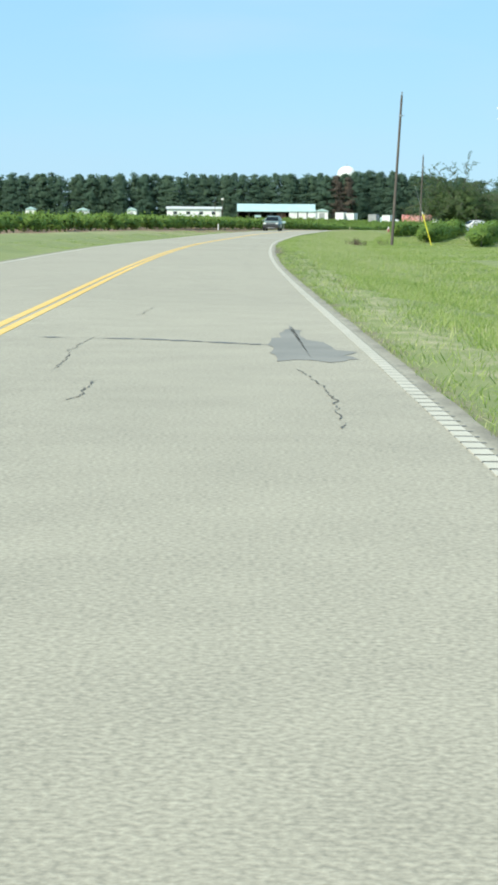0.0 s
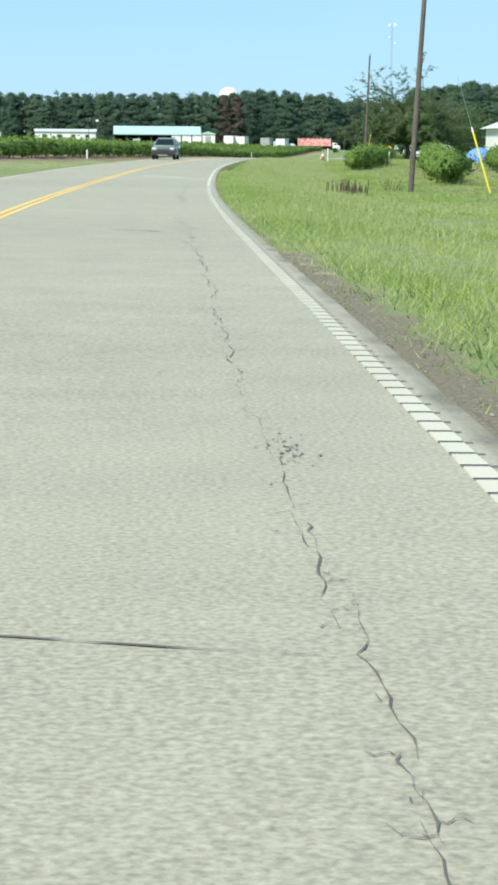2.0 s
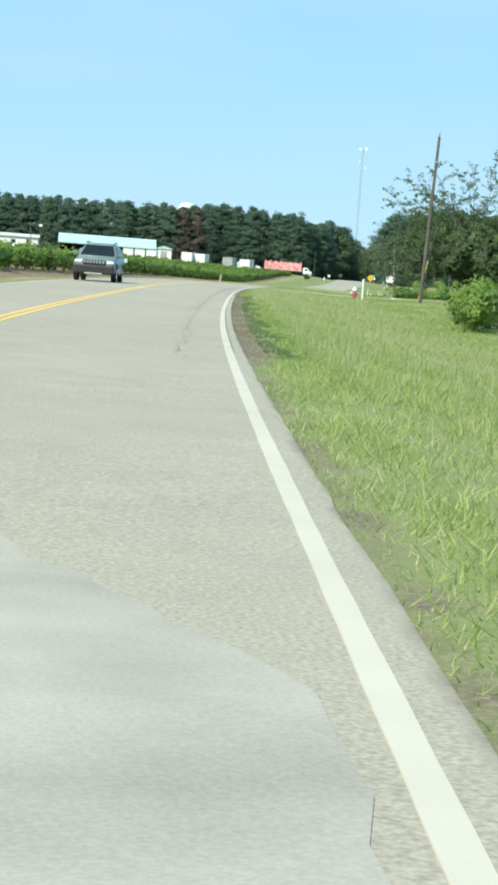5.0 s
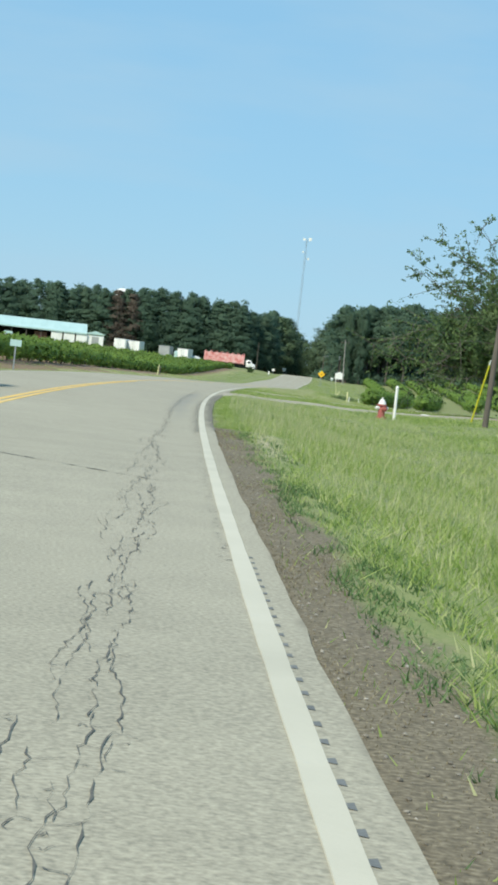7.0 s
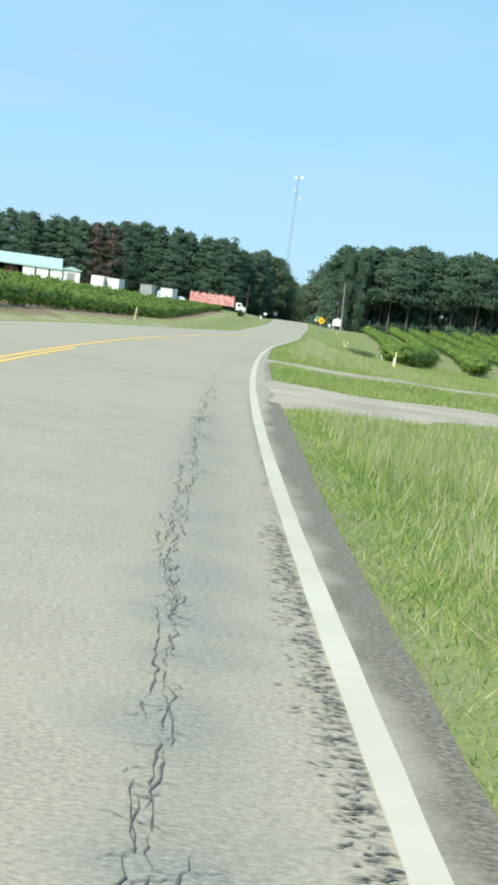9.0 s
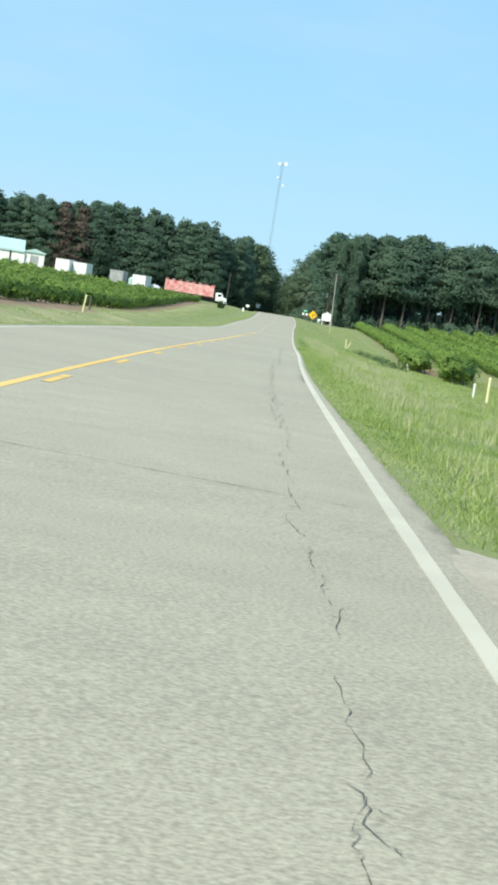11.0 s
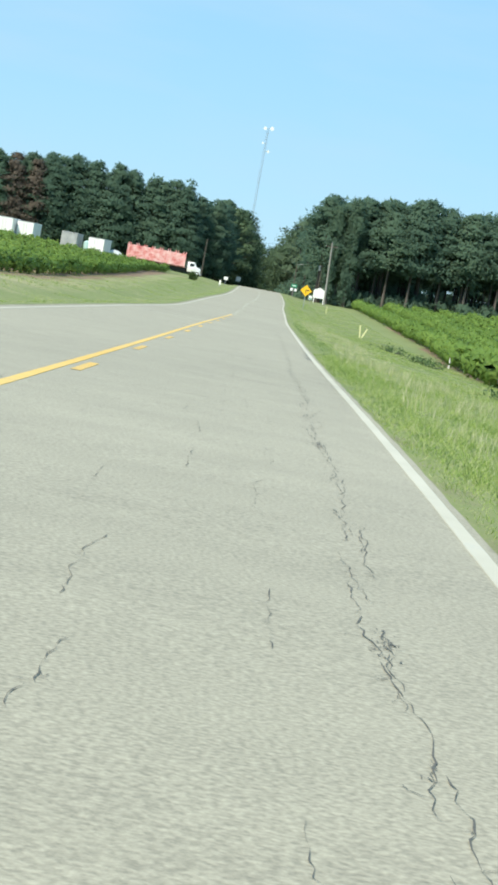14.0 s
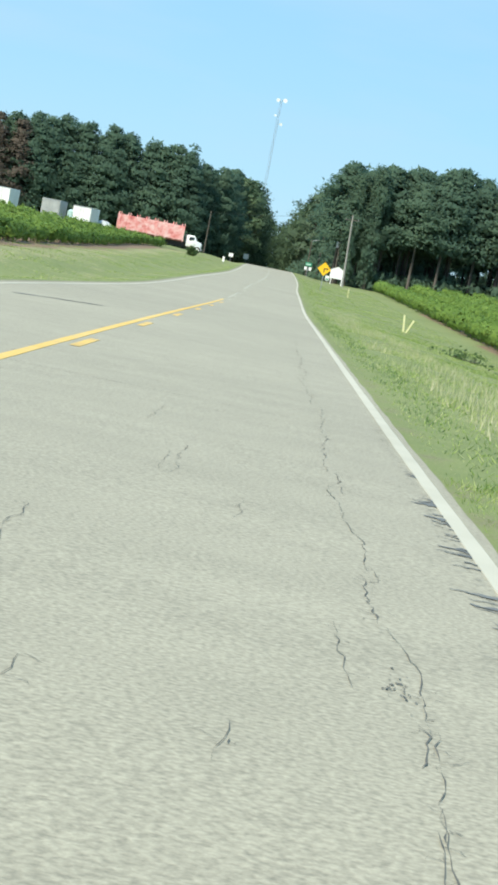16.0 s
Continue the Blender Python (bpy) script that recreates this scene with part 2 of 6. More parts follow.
M_GROUND = mask_mix("grass_ground", [(0.105, 0.138, 0.042), (0.178, 0.208, 0.068), (0.285, 0.29, 0.115)],
                    [("straw", [(0.26, 0.24, 0.12), (0.38, 0.34, 0.19)]),
                     ("dirt", [(0.08, 0.064, 0.04), (0.15, 0.122, 0.078), (0.25, 0.21, 0.14)]),
                     ("sand", [(0.24, 0.21, 0.125), (0.36, 0.315, 0.2), (0.46, 0.41, 0.28)]),
                     ("soil", [(0.13, 0.085, 0.052), (0.2, 0.13, 0.08), (0.31, 0.21, 0.13)])], fine=34.0, bump=0.008, speck=0.55)
M_ASPHALT = mask_mix("worn_asphalt", [(0.192, 0.178, 0.137), (0.32, 0.293, 0.224), (0.445, 0.408, 0.313)],
                     [("worn", [(0.15, 0.145, 0.125), (0.24, 0.23, 0.195), (0.33, 0.315, 0.265)]),
                      ("edge", [(0.07, 0.063, 0.048), (0.15, 0.135, 0.102), (0.26, 0.238, 0.185)])], rough=0.92, fine=45.0, bump=0.006, speck=0.7)
M_LINEWHITE = mask_mix("worn_white_road_paint", [(0.43, 0.4, 0.315), (0.5, 0.465, 0.37), (0.56, 0.52, 0.42)],
                       [("worn", [(0.3, 0.3, 0.28), (0.45, 0.45, 0.42)])], rough=0.7, fine=30.0, bump=0.004)
M_LINEYELLOW = mask_mix("worn_yellow_road_paint", [(0.6, 0.37, 0.085), (0.68, 0.44, 0.11), (0.7, 0.5, 0.19)],
                        [("worn", [(0.25, 0.17, 0.08), (0.4, 0.28, 0.12)])], rough=0.7, fine=30.0, bump=0.004)

M_LINEPALE = mask_mix("faded_line_paint", [(0.36, 0.33, 0.26), (0.42, 0.39, 0.3), (0.48, 0.44, 0.34)], [("worn", [(0.26, 0.25, 0.22), (0.33, 0.32, 0.28)])], rough=0.8, fine=30.0, bump=0.004)


# ---- mesh helpers ----
def part(name, bm, material=None, parent=None, label=""):
    """Link a bmesh or mesh as one object, under a thing or a part where a parent is given."""
    if isinstance(bm, bmesh.types.BMesh):
        me = bpy.data.meshes.new(name)
        bm.to_mesh(me)
        bm.free()
    else:
        me = bm
    if material is not None and not me.materials:
        me.materials.append(material)
    ob = new(name, me)
    if parent is not None:
        ob.parent = parent
    return tagged(ob, label)


def thing(name, x, y, z, turn=0.0, label="", category="", group="", kind="", lean=(0, 0)):
    ob = new(name)
    ob.matrix_world = pose(x, y, z, lean[0], lean[1], turn)
    return tagged(ob, label, category, group, kind)


def mesh_of(name, verts, faces, material, smooth=False, attrs=None):
    """A mesh from arrays of corners and of equal-sided faces."""
    verts, faces = np.asarray(verts, np.float32), np.asarray(faces, np.int32)
    me = bpy.data.meshes.new(name)
    k = faces.shape[1]
    me.vertices.add(len(verts))
    me.vertices.foreach_set("co", verts.ravel())
    me.loops.add(faces.size)
    me.loops.foreach_set("vertex_index", faces.ravel())
    me.polygons.add(len(faces))
    me.polygons.foreach_set("loop_start", np.arange(0, faces.size, k, dtype=np.int32))
    me.polygons.foreach_set("loop_total", np.full(len(faces), k, np.int32))
    me.polygons.foreach_set("use_smooth", np.full(len(faces), bool(smooth)))
    for key, values in (attrs or {}).items():
        me.attributes.new(key, "FLOAT", "POINT").data.foreach_set("value", np.asarray(values, np.float32))
    me.update(calc_edges=True)
    me.validate()
    me.materials.append(material)
    return me


def box(bm, x0, x1, y0, y1, z0, z1, bevel=0.0):
    made = bmesh.ops.create_cube(bm, size=1.0, matrix=Matrix.Translation(((x0 + x1) / 2, (y0 + y1) / 2, (z0 + z1) / 2)) @ Matrix.Diagonal((x1 - x0, y1 - y0, z1 - z0, 1)))
    if bevel:
        edges = {e for v in made["verts"] for e in v.link_edges}
        bmesh.ops.bevel(bm, geom=list(edges), offset=bevel, segments=2, affect="EDGES", profile=0.6)
    return bm


def boxed(*a, bevel=0.0):
    return box(bmesh.new(), *a, bevel=bevel)


def rod(bm, p0, p1, r0, r1=None, n=8):
    """A tapered round bar between two points."""
    p0, p1 = Vector(p0), Vector(p1)
    d = p1 - p0
    m = Matrix.Translation((p0 + p1) / 2) @ d.to_track_quat("Z", "Y").to_matrix().to_4x4()
    bmesh.ops.create_cone(bm, cap_ends=True, segments=n, radius1=r0, radius2=r0 if r1 is None else r1, depth=d.length, matrix=m)
    return bm


def rods(*bars):
    bm = bmesh.new()
    for b in bars:
        rod(bm, *b)
    return bm


def prism(outline, y0, y1):
    """A solid with the outline (x, z) between two depths."""
    bm = bmesh.new()
    a = [bm.verts.new((x, y0, z)) for x, z in outline]
    b = [bm.verts.new((x, y1, z)) for x, z in outline]
    bm.faces.new(a)
    bm.faces.new(b[::-1])
    for i in range(len(a)):
        j = (i + 1) % len(a)
        bm.faces.new((a[j], a[i], b[i], b[j]))
    bmesh.ops.recalc_face_normals(bm, faces=bm.faces)
    return bm


# ---- the lie of the land ----
ROAD = np.array([
    [0, -2.430, -0.048],
    [30, -2.706, -0.014],
    [60, -2.510, 0.034],
    [90, -1.911, 0.020],
    [120, -0.706, 0.044],
    [150, 0.945, 0.124],
    [180, 3.137, 0.168],
    [210, 5.784, 0.221],
    [240, 9.211, 0.197],
    [270, 13.282, 0.096],
    [300, 17.687, -0.098],
    [330, 22.366, -0.308],
    [360, 26.956, -0.561],
    [390, 31.586, -0.762],
    [420, 36.279, -0.976],
    [450, 40.966, -1.150],
    [490, 47.238, -1.043],
    [530, 53.508, -0.912],
    [570, 60.018, -0.697],
    [610, 66.264, -0.337],
    [660, 73.778, 0.215],
])
LANE = 3.70


def spline(y, k, v):
    """A natural cubic through the knots, straight on beyond them."""
    n, h = len(k), np.diff(k)
    a, b = np.eye(n), np.zeros(n)
    for i in range(1, n - 1):
        a[i, i - 1 : i + 2] = h[i - 1], 2 * (h[i - 1] + h[i]), h[i]
        b[i] = 6 * ((v[i + 1] - v[i]) / h[i] - (v[i] - v[i - 1]) / h[i - 1])
    m = np.linalg.solve(a, b)
    y = np.asarray(y, float)
    q = np.clip(y, k[0], k[-1])
    i = np.clip(np.searchsorted(k, q) - 1, 0, n - 2)
    s, c = (k[i + 1] - q) / h[i], (q - k[i]) / h[i]
    out = s * v[i] + c * v[i + 1] + ((s**3 - s) * m[i] + (c**3 - c) * m[i + 1]) * h[i] ** 2 / 6
    g0 = (v[1] - v[0]) / h[0] - h[0] * m[1] / 6
    g1 = (v[-1] - v[-2]) / h[-1] + h[-1] * m[-2] / 6
    return out + np.where(y < k[0], (y - k[0]) * g0, 0) + np.where(y > k[-1], (y - k[-1]) * g1, 0)


def road_x(y):
    return spline(y, ROAD[:, 0], ROAD[:, 1])


FARZ = np.array([[0, 0.0], [700, 0.45], [740, 0.2], [800, -1.3], [900, -4.3], [1100, -7.0], [1600, -7.5], [6000, -7.5]])


def road_z(y):
    y = np.asarray(y, float)
    near = spline(np.clip(y, 0, 660), ROAD[:, 0], ROAD[:, 2])
    return np.where(y > 660, np.interp(y, [660, *FARZ[1:, 0]], [float(spline(660.0, ROAD[:, 0], ROAD[:, 2])), *FARZ[1:, 1]]), near)


def steer(y):
    """The road's heading as the slope dx/dy."""
    return (road_x(np.asarray(y, float) + 1) - road_x(np.asarray(y, float) - 1)) / 2


def smooth(a, b, v):
    t = np.clip((np.asarray(v, float) - a) / (b - a), 0, 1)
    return t * t * (3 - 2 * t)


def lift(u, y):
    """How far the ground lies above the road at a distance u to its right."""
    u, y = np.asarray(u, float), np.asarray(y, float)
    dip = np.exp(-(((y - 425) / 95) ** 2))
    right = -smooth(4.3, 15.5, u) * 0.92 * dip - smooth(4.3, 9.0, u) * 0.45 * (1 - dip)
    right = right + 0.3 * smooth(5, 8, u) * np.exp(-(((y - 245) / 38) ** 2))
    right = right + (0.15 * smooth(10, 17, u) + 0.15 * smooth(18, 26, u)) * smooth(150, 195, y) * (1 - smooth(250, 300, y))
    right = right + 0.8 * smooth(15.5, 30, u) * smooth(290, 330, y)
    right = right + smooth(20, 60, u) * smooth(540, 680, y) * 2.0
    a = -u
    left = -0.2 * smooth(4.3, 6, a) * (1 - smooth(6, 9, a)) + 0.3 * smooth(6.5, 11, a)
    left = left + np.minimum(np.maximum(a - 13, 0) * 0.052 * smooth(380, 620, y), 1.9)
    beyond = smooth(735, 800, y) * smooth(7, 13, np.abs(u)) * (0.9 - np.interp(y, FARZ[:, 0], FARZ[:, 1]))
    return np.where(u > 0, right, left) + beyond - 0.025 * ((u < -3.9) | (u > 3.7))


def ground_z(x, y):
    u = (np.asarray(x, float) - road_x(y)) / np.sqrt(1 + steer(y) ** 2)
    return road_z(y) + lift(u, y)


def beside(y, u):
    """The place at distance u to the right of the road's middle."""
    y = np.asarray(y, float)
    g = steer(y)
    k = 1 / np.sqrt(1 + g * g)
    return road_x(y) + u * k, y - u * g * k


def gz(x, y):
    return float(ground_z(x, y))


# ground: one sheet to the horizon
ys = np.concatenate([[-900, -500, -300, -200, -150, -120], np.arange(-100, 0, 4), np.arange(0, 380, 1.5), np.arange(380, 760, 4),
                     np.arange(760, 1200, 20), [1250, 1400, 1700, 2200, 3000, 4500]])
right_u = np.array([3.6, 3.74, 3.82, 3.9, 3.985, 4.08, 4.2, 4.35, 4.6, 4.8, 5, 5.4, 5.8, 6.3, 7, 8, 9, 10, 11.5, 13, 14, 15, 16, 17, 18.5, 20, 21.5, 23, 26, 30, 35, 42, 50, 60, 75, 100, 150, 250, 500, 1000, 3000])
left_u = -np.array([3.7, 3.93, 3.97, 4.05, 4.15, 4.4, 4.8, 5.4, 6, 7, 8, 9.5, 11, 12, 13, 14, 15, 17, 20, 24, 28, 34, 42, 52, 65, 90, 140, 250, 500, 1000, 3000])
us = np.concatenate([left_u[::-1], [-2.0, 2.0], right_u])
gy, gu = np.meshgrid(ys, us, indexing="ij")
gx = road_x(gy) + gu * np.sqrt(1 + steer(gy) ** 2)
gzz = road_z(gy) + lift(gu, gy)
rough = 0.03 * np.sin(gx * 1.9 + 0.7 * np.sin(gy * 0.8)) * np.sin(gy * 1.3 + np.sin(gx)) + 0.03 * np.sin(gx * 0.53) * np.sin(gy * 0.41)
gzz = gzz + np.where(np.abs(gu) > 4.7, rough, 0) - np.where((gu > -3.96) & (gu < 3.7), 0.16, 0)
crop_x = np.interp(gy, [60, 100, 181, 319, 399, 496, 600, 630, 650], [-24, -17, -6, 11, 21.5, 34.5, 48.4, 53.0, 58.0])
band = lambda a, b: smooth(a, a + 3, gy) * (1 - smooth(b - 3, b, gy))
dirt = np.where((gu > 3.7) & (gu < 6.6), 0.06, 0.0)
dirt += 0.62 * band(138, 195) * smooth(3.7, 3.82, gu) * (1 - smooth(4.15, 4.5, gu + 0.12 * np.sin(gy * 0.9)))
dirt += 0.4 * band(44, 66) * smooth(3.75, 3.9, gu) * (1 - smooth(4.2, 4.6, gu))
sand = 0.42 * band(-40, 52) * np.exp(-(((gu - 4.6 - 0.1 * np.sin(gy * 0.4)) / 0.46) ** 2)) + 0.6 * band(182, 196) * np.exp(-(((gu - 4.62) / 0.3) ** 2))
sand += 0.35 * band(56, 112) * np.exp(-(((gu - 4.15) / 0.25) ** 2))
dirt += np.where(gy > 200, 0.6, 1.0) * np.where(gu > 3.7, 0.45 * np.exp(-(((gu - 3.95) / 0.25) ** 2)), 0.45 * np.exp(-(((-gu - 4.05) / 0.25) ** 2)))
soil = np.where((gx > crop_x - 44) & (gx < crop_x + 1.4) & (gy > 98) & (gy < 640), 0.75, 0.0)
soil += np.where((gu > np.interp(gy, [366, 400, 484, 555, 690], [13.4, 13.0, 15.9, 16.9, 17.8])) & (gu < 46) & (gy > 335) & (gy < 690), np.where(gu > np.interp(gy, [366, 484, 690], [15.0, 18.6, 20.5]), 0.3, 0.7), 0.0)
soil += np.where((gu > 12.5) & (gu < 40) & (gy > 112) & (gy < 205), 0.35, 0.0)
straw = np.where((gu > 4.6) & (gu < 9), 0.12, 0.0) + np.where((gu < -4.2) & (gu > -16), 0.16, 0) + np.where((gx > crop_x + 0.8) & (gx < crop_x + 4.0) & (gy > 98) & (gy < 660), 0.26, 0) + np.where((gu > 9) & (gu < 13) & (gy > 300), 0.15, 0)
mottle = smooth(-0.1, 0.7, np.sin(gy * 0.21 + 1.3 * np.sin(gu * 0.6)) * np.sin(gu * 0.9 + 1.1 * np.sin(gy * 0.13)) + 0.35 * np.sin(gy * 0.9 + gu))
straw += mottle * (0.3 * ((gu > 4.8) & (gu < 13) & (gy > 262)) + 0.24 * ((gu < -4.6) & (gu > -16) & (gy > 200)))
dirt += smooth(0.2, 0.9, 1 - mottle) * 0.22 * (((gu > 7.5) & (gu < 13) & (gy > 262)) | ((gu < -5.5) & (gu > -16) & (gy > 300)))
soil += 0.5 * ((gu > 11.8) & (gu < 14.5)) * smooth(378, 390, gy) * (1 - smooth(402, 414, gy))
rows_n, cols_n = gy.shape
idx = np.arange(rows_n * cols_n).reshape(rows_n, cols_n)
quads = np.stack([idx[:-1, :-1], idx[:-1, 1:], idx[1:, 1:], idx[1:, :-1]], -1).reshape(-1, 4)
ground = part("ground", mesh_of("ground", np.stack([gx, gy, gzz], -1).reshape(-1, 3), quads, M_GROUND, True,
                                {"dirt": dirt.ravel(), "soil": soil.ravel(), "straw": straw.ravel(), "sand": sand.ravel()}), None)
tagged(ground, "mown and rough green grass with sandy dirt verges and reddish field soil", "ground", kind="structure")


def strip(y0, y1, step, offsets, height, attrs=None, wobble=None):
    """Corners and faces of a band along the road; offsets across it, height above it."""
    y = np.arange(y0, y1 + step * 0.5, step)
    yy, uu = np.meshgrid(y, np.asarray(offsets, float), indexing="ij")
    if wobble is not None:
        uu = uu + wobble(yy, uu)
    g = steer(yy)
    k = 1 / np.sqrt(1 + g * g)
    v = np.stack([road_x(yy) + uu * k, yy - uu * g * k, road_z(yy) + crown(uu) + height], -1)
    i = np.arange(yy.size).reshape(yy.shape)
    f = np.stack([i[:-1, :-1], i[:-1, 1:], i[1:, 1:], i[1:, :-1]], -1).reshape(-1, 4)
    return v.reshape(-1, 3), f, yy, uu


def crown(u):
    return -0.018 - 0.0035 * np.abs(u)


jag_y = np.arange(-200, 1000, 0.35)
jag_u = np.convolve(np.random.default_rng(3).normal(0, 1, len(jag_y)), np.ones(3) / 3, "same") * 0.011


def edge_at(y):
    """Where the pavement ends on the right, from the road's middle."""
    return np.interp(y, [60, 110, 145, 190, 212, 225, 245, 262, 285], [3.93, 3.9, 3.83, 3.83, 3.9, 3.99, 3.99, 3.9, 3.815])


ragged = lambda y, u: np.where(u > 3.75, (u - 3.74) * ((edge_at(y) - 3.74) / 0.27 - 1), 0) + np.where(np.abs(u) > 3.95, np.sign(u) * np.interp(y + np.where(u < 0, 37.0, 0.0), jag_y, jag_u), 0)
offs = [-4.0, -3.98, -3.88, -3.7, -3.0, -2.2, -1.4, -0.7, 0, 0.7, 1.4, 2.0, 2.6, 2.85, 3.0, 3.15, 3.4, 3.6, 3.7, 3.8, 3.9, 4.0, 4.02]
v, f, yy, uu = strip(-160, 900, 0.5, offs, 0.03, wobble=ragged)
v.reshape(yy.shape + (3,))[:, 0, 2] -= 0.1
v.reshape(yy.shape + (3,))[:, -1, 2] -= 0.1
wear = (0.17 + 0.17 * smooth(138, 150, yy) * (1 - smooth(232, 245, yy))) * np.exp(-(((uu - 3.0) / 0.33) ** 2)) * (0.6 + 0.6 * np.sin(yy * 0.11) * np.sin(yy * 0.043 + 2)) + 0.1 * np.exp(-(((uu - 1.2) / 0.4) ** 2)) + 0.1 * np.exp(-(((uu + 1.9) / 0.9) ** 2))
wear += 0.3 * np.exp(-(((uu - 3.25) / 0.3) ** 2)) * smooth(188, 196, yy) * (1 - smooth(226, 240, yy))
edge = 0.5 * smooth(3.72, 3.9, np.abs(uu)) + 0.5 * smooth(3.5, 3.75, uu) * smooth(189, 196, yy) * (1 - smooth(222, 235, yy))
road = part("road", mesh_of("road", v, f, M_ASPHALT, False, {"worn": wear.ravel(), "edge": edge.ravel()}))
tagged(road, "sun-bleached grey asphalt two-lane country road with cracked wheel tracks", "road", kind="structure")

# ---- road markings ----
def lane_at(y):
    """The right edge line drifts a little along the road."""
    return np.interp(y, [0, 60, 150, 235, 300], [3.74, 3.71, 3.635, 3.63, 3.69])


def line_mesh(name, pieces, middle, width, mat, height, wear=0.1):
    """Flat painted pieces, each a (start, end) along the road, with a little thickness and ragged sides."""
    vs, fs, ws, base = [], [], [], 0
    for a, b in pieces:
        n = max(2, int((b - a) / 0.6) + 1)
        y = np.linspace(a, b, n)
        j = 0.002 * np.sin(y * 17.0) + 0.002 * np.sin(y * 41.0)
        for side, h in ((-0.5, -0.006), (-0.49, 0.0), (0.49, 0.0), (0.5, -0.006)):
            u = (middle + 0.12 * smooth(240, 290, y) if middle < 3 else lane_at(y)) + side * width + (j if side > 0 else -j)
            px, py = beside(y, u)
            vs.append(np.stack([px, py, road_z(y) + crown(u) + 0.03 + height + h], -1))
        for c in range(3):
            i = base + c * n + np.arange(n - 1)
            fs.append(np.stack([i, i + n, i + n + 1, i + 1], -1))
        ws.append(np.full(4 * n, wear))
        base += 4 * n
    return mesh_of(name, np.concatenate(vs), np.concatenate(fs), mat, False, {"worn": np.concatenate(ws)})


rumble = [(-40 + 0.305 * k, -40 + 0.305 * k + 0.258) for k in range(int(143 / 0.305))]
edge_right = part("edge_line", line_mesh("edge_line", rumble + [(103.2, 900)], LANE, 0.105, M_LINEWHITE, 0.005, 0.12))
tagged(edge_right, "white painted edge line, cut by a rumble strip for part of its length", "road marking", "edge lines", "structure")
edge_left = part("edge_line", line_mesh("edge_line", [(-160, 900)], -LANE, 0.105, M_LINEWHITE, 0.005, 0.15))
tagged(edge_left, "white painted edge line on the far side of the road", "road marking", "edge lines", "structure")
centre = part("centre_line", line_mesh("centre_line", [(-160, 446)], -0.08, 0.12, M_LINEYELLOW, 0.005, 0.24))
tagged(centre, "solid yellow centre line with faded worn patches", "road marking", "", "structure")
part("solid_line", line_mesh("solid_line", [(-160, 243)], 0.1, 0.11, M_LINEYELLOW, 0.005, 0.2), None, centre)
for k in range(-4, 30):
    mid = 305.1 + 10.94 * k
    part("dash", line_mesh("dash", [(mid - 1.35, mid + 1.35)], 0.14, 0.12, M_LINEYELLOW if mid < 446 else M_LINEPALE, 0.005, 0.36), None, centre)
part("faded_line", line_mesh("faded_line", [(452, 470), (486, 520), (540, 690)], -0.02, 0.1, M_LINEPALE, 0.005, 0.4), None, centre, "faded pale remains of the line")
grooves = np.array([-40 + 0.305 * k + 0.281 for k in range(int(143 / 0.305))])
bm = bmesh.new()
for y in grooves:
    q = []
    for du, dy in ((-0.055, -0.018), (0.085, -0.02), (0.085, 0.02), (-0.055, 0.018)):
        px, py = beside(y + dy, float(lane_at(y)) + du)
        q.append(bm.verts.new((float(px), float(py), float(road_z(y)) + crown(LANE) + 0.0325)))
    bm.faces.new(q)
more = bmesh.new()
for k in range(98):
    y = 140.5 + 0.31 * k
    q = []
    for du, dy in ((0.03, -0.02), (0.078, -0.05), (0.078, 0.05), (0.03, 0.02)):
        px, py = beside(y + dy, float(lane_at(y)) + du)
        q.append(more.verts.new((float(px), float(py), float(road_z(y)) + crown(LANE) + 0.0325)))
    more.faces.new(q)
tagged(part("rumble_strip", more, M_PATCH), "short run of dark milled rumble grooves beside the edge line", "rumble strip", kind="stuff")
tagged(part("rumble_strip", bm, M_PATCH), "row of dark milled rumble grooves across the edge line", "rumble strip", kind="stuff")


# ---- cracks, seals and patches in the asphalt ----
def crack(points, width, mat, label, name="crack", jag=0.009, lift_by=0.0345):
    """A jagged crack along (y, u) points."""
    pts, drift = [], np.zeros(2)
    for (ya, ua), (yb, ub) in zip(points[:-1], points[1:]):
        n = max(3, int(math.hypot(yb - ya, ub - ua) / 0.07))
        for i in range(n):
            t = i / n
            drift = 0.75 * drift + rng.normal(0, jag, 2)
            pts.append((ya + (yb - ya) * t + drift[0] * 0.3, ua + (ub - ua) * t + drift[1]))
    pts.append(points[-1])
    pts = np.array(pts)
    d = np.gradient(pts, axis=0)
    nrm = np.stack([-d[:, 1], d[:, 0]], 1) / (np.linalg.norm(d, axis=1, keepdims=True) + 1e-6)
    w = width * 0.3 * rng.uniform(0.1, 1.3, (len(pts), 1)) ** 1.5
    w[0] = w[-1] = 0.003
    vs = []
    for s in (-0.5, 0.5):
        q = pts + nrm * w * s
        px, py = beside(q[:, 0], q[:, 1])
        vs.append(np.stack([px, py, road_z(q[:, 0]) + crown(q[:, 1]) + lift_by], -1))
    n = len(pts)
    i = np.arange(n - 1)
    ob = part(name, mesh_of(name, np.concatenate(vs), np.stack([i, i + 1, i + 1 + n, i + n], -1), mat), None)
    return tagged(ob, label, name.replace("_", " "), "cracks in the road" if name == "crack" else "", "structure")


crack_rng = np.random.default_rng(23)


